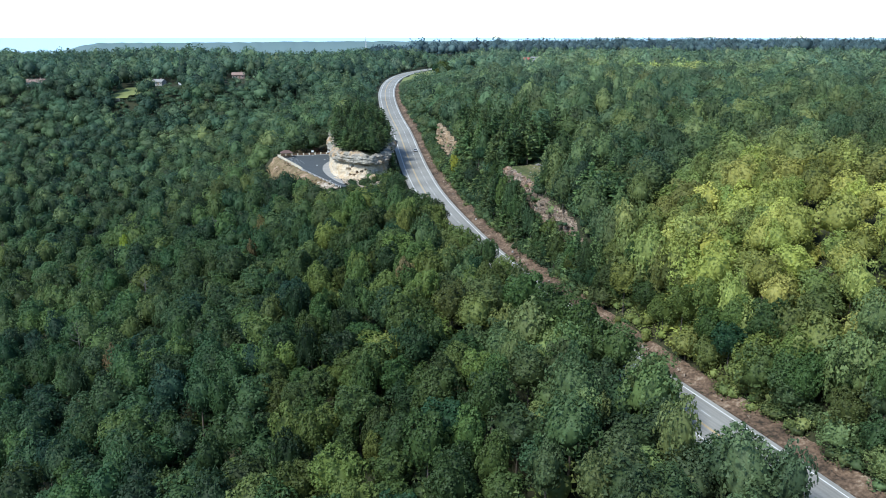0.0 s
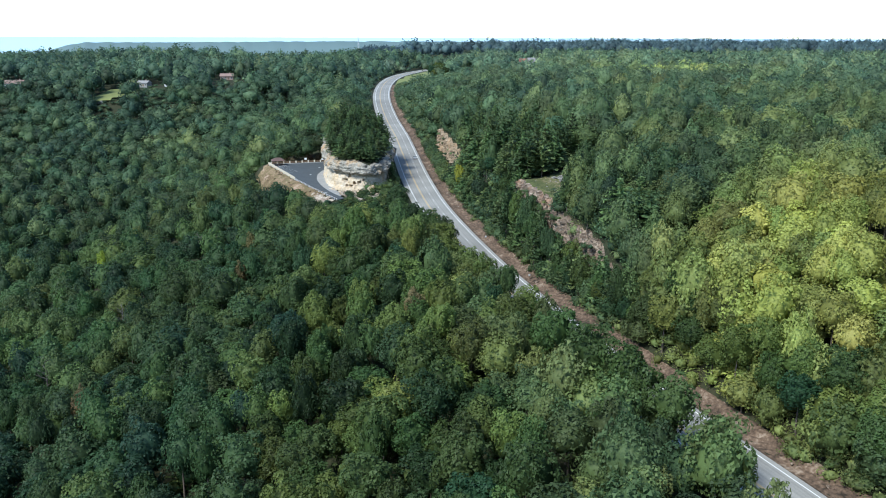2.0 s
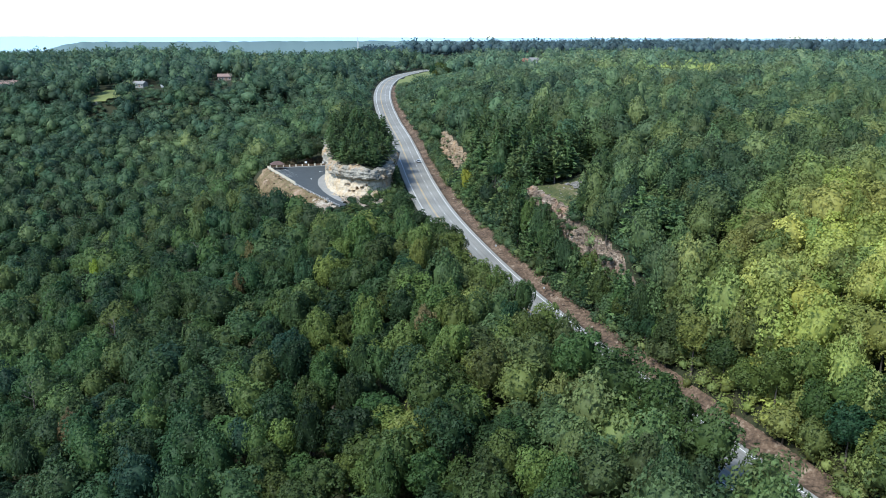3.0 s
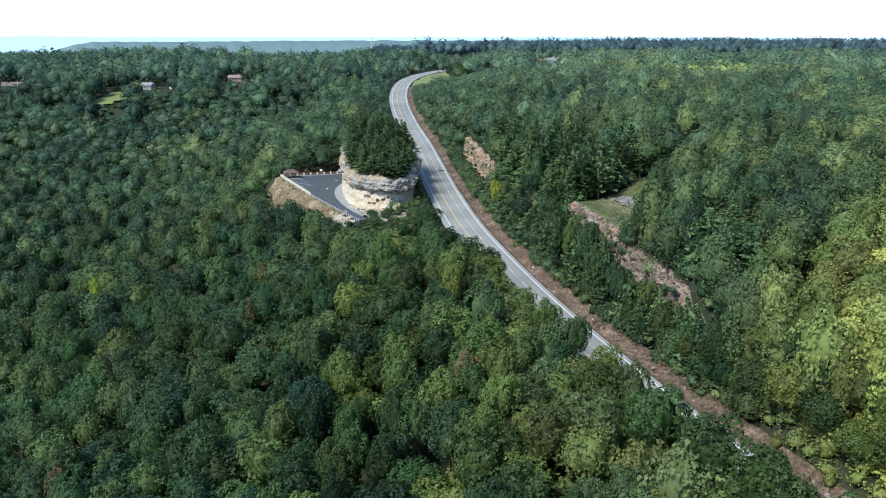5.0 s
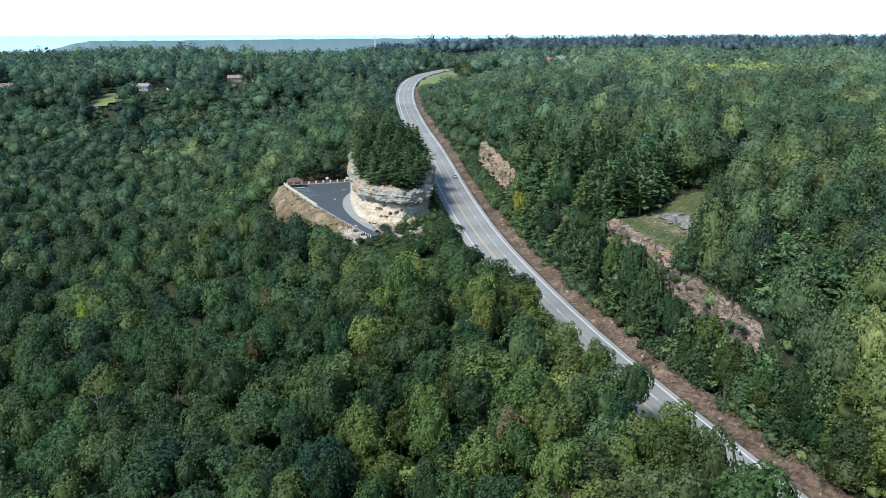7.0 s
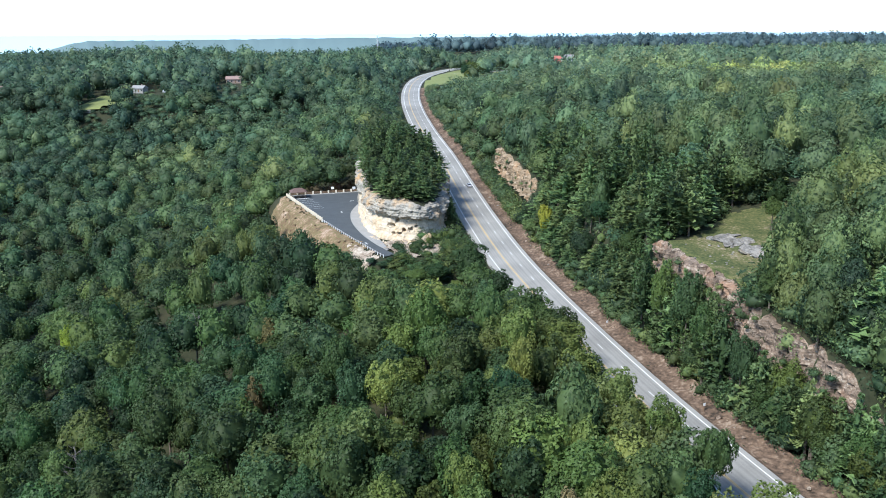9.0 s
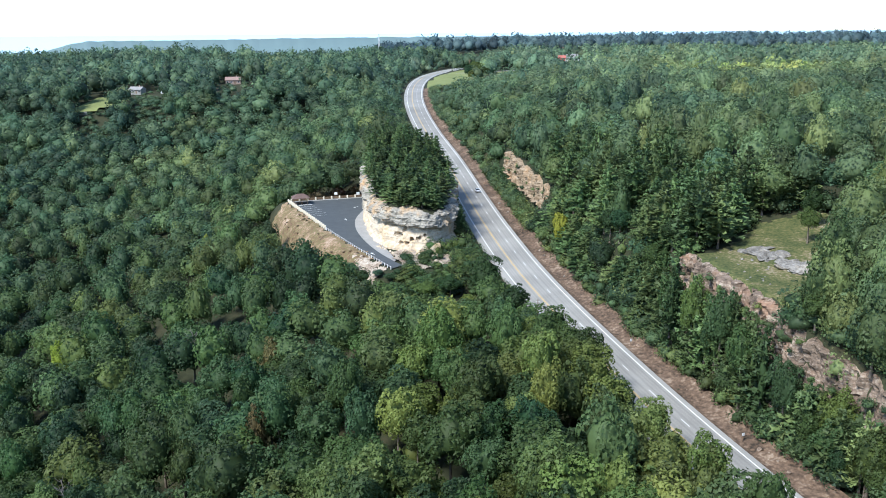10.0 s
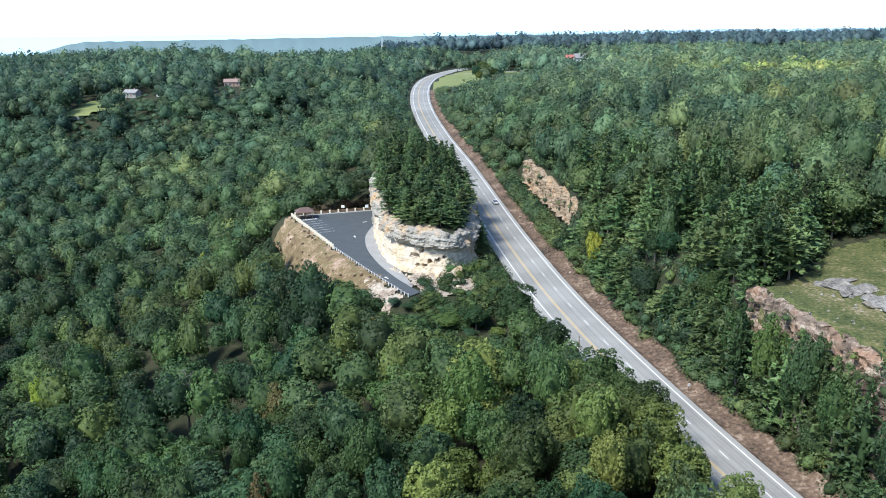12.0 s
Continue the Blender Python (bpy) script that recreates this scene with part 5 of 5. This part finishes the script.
plant("farthest_woods", vx_, vy_, FARTHEST, 9.5, 22, HAZED_LEAF, "dark far woods along the plateau's skyline", 9, 0.0)
gx_ = rand.uniform(-86, -62, 26)
gy_ = 456 + (gx_ + 75) * 0.3 + rand.uniform(0, 5, 26)
plant("rusty_shrubs", gx_, gy_, BUSH, 2.2, 4.5, RUSTY, "rust-brown withered shrubs behind the parking lot", 12, 0.02)
bx2, by2 = rand.uniform(-102, -55, 260), rand.uniform(352, 446, 260)
k_ = inside(BANK, bx2, by2)
plant("bank_tufts", bx2[k_], by2[k_], FAR, 0.6, 0.7, RUSTY, "dry tufts and weeds on the bank", 13, 0.0)
for x, y, r, h, kind, label in ((-20, 331, 5.6, 14.0, 2, "large round dark green tree at the highway's edge"), (-13, 316, 4.2, 11, 5, "green tree beside the highway's shoulder"),
                                (-9.5, 283, 4.4, 14, 1, "tall green tree at the highway's edge"), (-5, 276, 4.6, 15, 3, "tall olive-green tree at the highway's edge"), (9.5, 221, 3.2, 13, 6, "sparse tall tree at the highway's shoulder"),
                                (-2, 262, 4.4, 14, 4, "tall green tree at the highway's edge"), (14, 206, 5.0, 16.5, 0, "tall green tree at the highway's edge"), (26, 178, 6.2, 20.5, 7, "broad tall greyish-green tree at the highway's edge"), (32, 169, 6.2, 20.5, 1, "broad tall tree at the highway's edge"),
                                (20, 189, 5.8, 19.5, 3, "broad tall tree at the highway's edge"), (38, 160, 5.5, 18, 5, "tall tree at the highway's edge"), (-3, 270, 5.2, 16, 7, "tall tree at the highway's edge"), (-8, 292, 5.0, 15, 6, "tall tree at the highway's edge")):
    grow("broadleaf_tree", KINDS[kind], x, y, float(land(x, y)), r, h, 40 * kind, label, "trees at the road's edge")
for k in range(20):
    y = 142 + 8 * k + rand.uniform(-3, 3)
    x = float(road_x(y)) - 13.5 - rand.uniform(4.0, 6.4)
    z = float(land(x, y))
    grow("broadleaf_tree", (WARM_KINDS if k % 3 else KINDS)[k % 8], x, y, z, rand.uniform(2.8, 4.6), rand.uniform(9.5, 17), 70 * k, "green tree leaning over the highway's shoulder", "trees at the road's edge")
for x, y, r, h in ((44, 325, 3.8, 15), (50, 327, 4.2, 17), (56, 326, 3.6, 14), (61, 325, 4.0, 16), (39, 319, 3.6, 14), (47, 331, 4, 18)):
    grow("pine_tree", PKINDS[int(x) % 5], x, y, float(land(x, y)), r, h, x * 29, "dark green pine behind the grassy shelf", "pines by the road cut")
for x, y, r, h in ((51, 303, 2.6, 9), (56, 312, 3.0, 10.5), (24, 314, 3.0, 9), (21, 318, 3.2, 9), (26, 311, 2.6, 7), (17, 339, 3.2, 10), (15.5, 344, 3.0, 10), (34.5, 262, 2.8, 7), (37, 266, 2.6, 6), (32.5, 258.5, 2.6, 7)):
    grow("broadleaf_tree", KINDS[int(x + h) % 8], x, y, float(land(x, y)), r, h, x * 23, "small green tree beside the grassy shelf", "trees by the shelf")
GOLD = leaf_material("golden_leaves", [(0.0, (0.2, 0.23, 0.03)), (1.0, (0.26, 0.28, 0.04))], [(0.0, (0.3, 0.3, 0.05)), (1.0, (0.3, 0.3, 0.05))])
AMBER = leaf_material("amber_leaves", [(0.0, (0.17, 0.145, 0.055)), (1.0, (0.23, 0.19, 0.075))], [(0.0, (0.3, 0.2, 0.05)), (1.0, (0.3, 0.2, 0.05))])
for x, y, r, top in ((-43, 337, 3.6, 18.5), (-50, 341, 3.4, 17.5), (-36, 338, 3.8, 19.5), (-29, 336, 4.2, 22.5)):
    z = float(land(x, y))
    grow("broadleaf_tree", KINDS[int(-x) % 8], x, y, z, r, top - z, x * 31, "dark green tree below the end of the drive", "trees below the drive")
grow("broadleaf_tree", tree_kind("crown", SINGLE[3], GOLD, TRUNKS[0], 0.05), 6.0, 370, float(land(6, 370)), 3.0, 12.5, 0, "slender golden-green tree above the verge", "odd-coloured trees")
grow("broadleaf_tree", tree_kind("crown", SINGLE[5], AMBER, TRUNKS[1], 0.3), -71, 303, float(land(-71, 303)), 3.6, 16.5, 0, "tree turning amber among green woods", "odd-coloured trees")
grow("broadleaf_tree", tree_kind("crown", SINGLE[1], GOLD, TRUNKS[1], 0.3), -145, 351, float(land(-145, 351)), 3.0, 16, 0, "golden-green tree in the valley woods", "odd-coloured trees")


def dead_tree(x, y, high, seed):
    """A bare grey tree: a leaning trunk with forking limbs."""
    rand = np.random.default_rng(seed)
    root = tagged(new("dead_tree"), "bare grey dead tree standing in green woods", "tree", "dead trees")
    root.location = (x, y, float(land(x, y)))

    def limb(name, a, b, r0, r1):
        axis = (b - a).normalized()
        u = axis.orthogonal().normalized()
        w = axis.cross(u)
        V = [p + (u * math.cos(j * 1.2566) + w * math.sin(j * 1.2566)) * r for p, r in ((a, r0), ((a + b) / 2 + u * 0.1, (r0 + r1) / 2), (b, r1)) for j in range(5)]
        F = [(k * 5 + j, k * 5 + (j + 1) % 5, k * 5 + 5 + (j + 1) % 5, k * 5 + 5 + j) for k in range(2) for j in range(5)]
        part(name, mesh_of(name, V, F, DEAD_BARK), root)

    limb("trunk", Vector((0, 0, -0.3)), Vector((0.5, 0.3, high)), 0.32, 0.07)
    for k in range(15):
        h = high * (0.5 + 0.48 * k / 14)
        a = Vector((0.5 * h / high, 0.3 * h / high, h))
        turn = k * 2.4 + rand.uniform(-0.4, 0.4)
        tip = a + Vector((math.cos(turn), math.sin(turn), rand.uniform(0.4, 0.9))) * (3.6 - 2.6 * k / 15)
        limb("limb", a, tip, 0.11, 0.03)
        for q in (-0.7, 0.7):
            m_ = a.lerp(tip, 0.55)
            limb("twig", m_, m_ + Vector((math.cos(turn + q), math.sin(turn + q), 0.7)) * 1.3, 0.05, 0.02)


DEAD_BARK = rough_stuff("dead_bark", [(0.3, (0.09, 0.08, 0.07)), (0.7, (0.17, 0.155, 0.14))], 1.0, 8.0)
for k, (x, y) in enumerate(((-105, 266), (-118, 240), (-96, 322))):
    dead_tree(x, y, 16.0, 400 + k)
TAN = leaf_material("tan_leaves", [(0.0, (0.17, 0.13, 0.06)), (1.0, (0.24, 0.19, 0.09))], [(0.0, (0.3, 0.2, 0.05)), (1.0, (0.3, 0.2, 0.05))])
for x, y, r, h, mat, k in ((-68.5, 272, 2.8, 17.5, AMBER, 2), (-10.5, 214, 3.0, 17.5, TAN, 4), (-96, 214, 2.6, 17, TAN, 6), (-52, 330, 2.4, 12, AMBER, 1), (-120, 420, 2.6, 17.5, GOLD, 5)):
    grow("broadleaf_tree", tree_kind("crown", SINGLE[k], mat, TRUNKS[0], 0.3), x, y, float(land(x, y)), r, h, 33 * k, "tree with yellowing and tan leaves among green woods", "odd-coloured trees")
for k in range(9):
    y = 386 + 8 * k + rand.uniform(-2, 2)
    x = float(road_x(y)) - 18.2 + rand.uniform(-1, 0.6)
    grow("pine_tree", PKINDS[k % 5], x, y, float(land(x, y)), rand.uniform(2.2, 3.2), rand.uniform(8, 13), 50 * k, "dark pine between the outcrop and the highway", "pines on the outcrop")
zx_, zy_ = rand.uniform(-84, -20, 520), rand.uniform(312, 400, 520)
brink = np.interp(zx_, (-88, -72, -58, -46, -36, -20), (405, 388, 358, 340, 332, 328))
k_ = (zy_ < brink) & (zy_ > brink - 34) & (away(LOT, zx_, zy_) > 3) & (away(BANK, zx_, zy_) > 1.5) & (road_side(zx_, zy_) < -15.5)
plant("thicket", zx_[k_], zy_[k_], BUSH, 2.4, 4.0, LEAF, "green thicket below the drive", 18, 0.0)
cx_, cy_ = rand.uniform(-35, -24.5, 30), rand.uniform(360, 379, 30)
k_ = (away(OUTCROP, cx_, cy_) > 0.8) & (away(OUTCROP, cx_, cy_) < 6)
plant("corner_shrubs", cx_[k_], cy_[k_], BUSH, 2.2, 4.6, LEAF, "olive shrubs at the outcrop's corner", 19, 0.0)
hx_, hy_ = rand.uniform(-45, -21, 330), rand.uniform(337, 366, 330)
k_ = (away(LOT, hx_, hy_) > 2) & (away(OUTCROP, hx_, hy_) > np.where(hx_ < -36, 6.5, 1.5)) & (road_side(hx_, hy_) < -15.5)
k_ &= (rand.uniform(0, 1, 330) < 0.28) | (hx_ > -28) | (hy_ < 347)
plant("shrubs_at_rock", hx_[k_], hy_[k_], BUSH, 1.7, 3.0, LEAF, "olive shrubs among rubble at the rock's foot", 16, 0.0)
for x, y, r, h in ((27.5, 287, 1.3, 2.6), (30, 271, 1.6, 2.8), (36, 268, 2.2, 4.5), (40, 270, 2.4, 5)):
    me, _t = tree_kind("crown", BUSH[0], LEAF, TRUNKS[0], 0.0)
    ob = tagged(new("shrub", me), "dark green shrub on the grassy shelf", "shrub", "shrubs on the shelf")
    ob.matrix_basis = pose(x, y, float(land(x, y)) + 0.1, 0, 0, x * 30) @ Matrix.Diagonal((r, r, h, 1))
fy2 = np.concatenate([rand.uniform(226, 306, 75), rand.uniform(405, 476, 16)])
cs_ = np.where(fy2 < 320, np.interp(fy2, CUTS[0][2], CUTS[0][3]), np.interp(fy2, CUTS[1][2], CUTS[1][3]))
up = rand.uniform(0, 1, len(fy2)) ** 0.8
top_ = np.where(fy2 < 320, np.interp(fy2, CUTS[0][2], CUTS[0][4]), np.interp(fy2, CUTS[1][2], CUTS[1][4]))
zz_ = road_z(fy2) + 4 + up * (top_ - road_z(fy2) - 5.5)
xx_ = road_x(fy2) + (cs_ - 0.9 - (1 - up) * 1.2) * 1.05
plant("hanging_shrubs", xx_, fy2, BUSH, 1.0, 1.8, LEAF, "small shrubs growing on the rock cuts", 21, 0.0, lift=zz_)
for x, y, r, h in ((-7, 806, 5, 14), (0, 814, 5.5, 16), (6, 801, 4.5, 12), (-3, 824, 5, 15), (-5, 795, 4, 10)):
    grow("broadleaf_tree", KINDS[int(h) % 8], x, y, float(land(x, y)), r, h, x * 17, "dark green tree standing on the lawn by the bend", "trees by the bend")
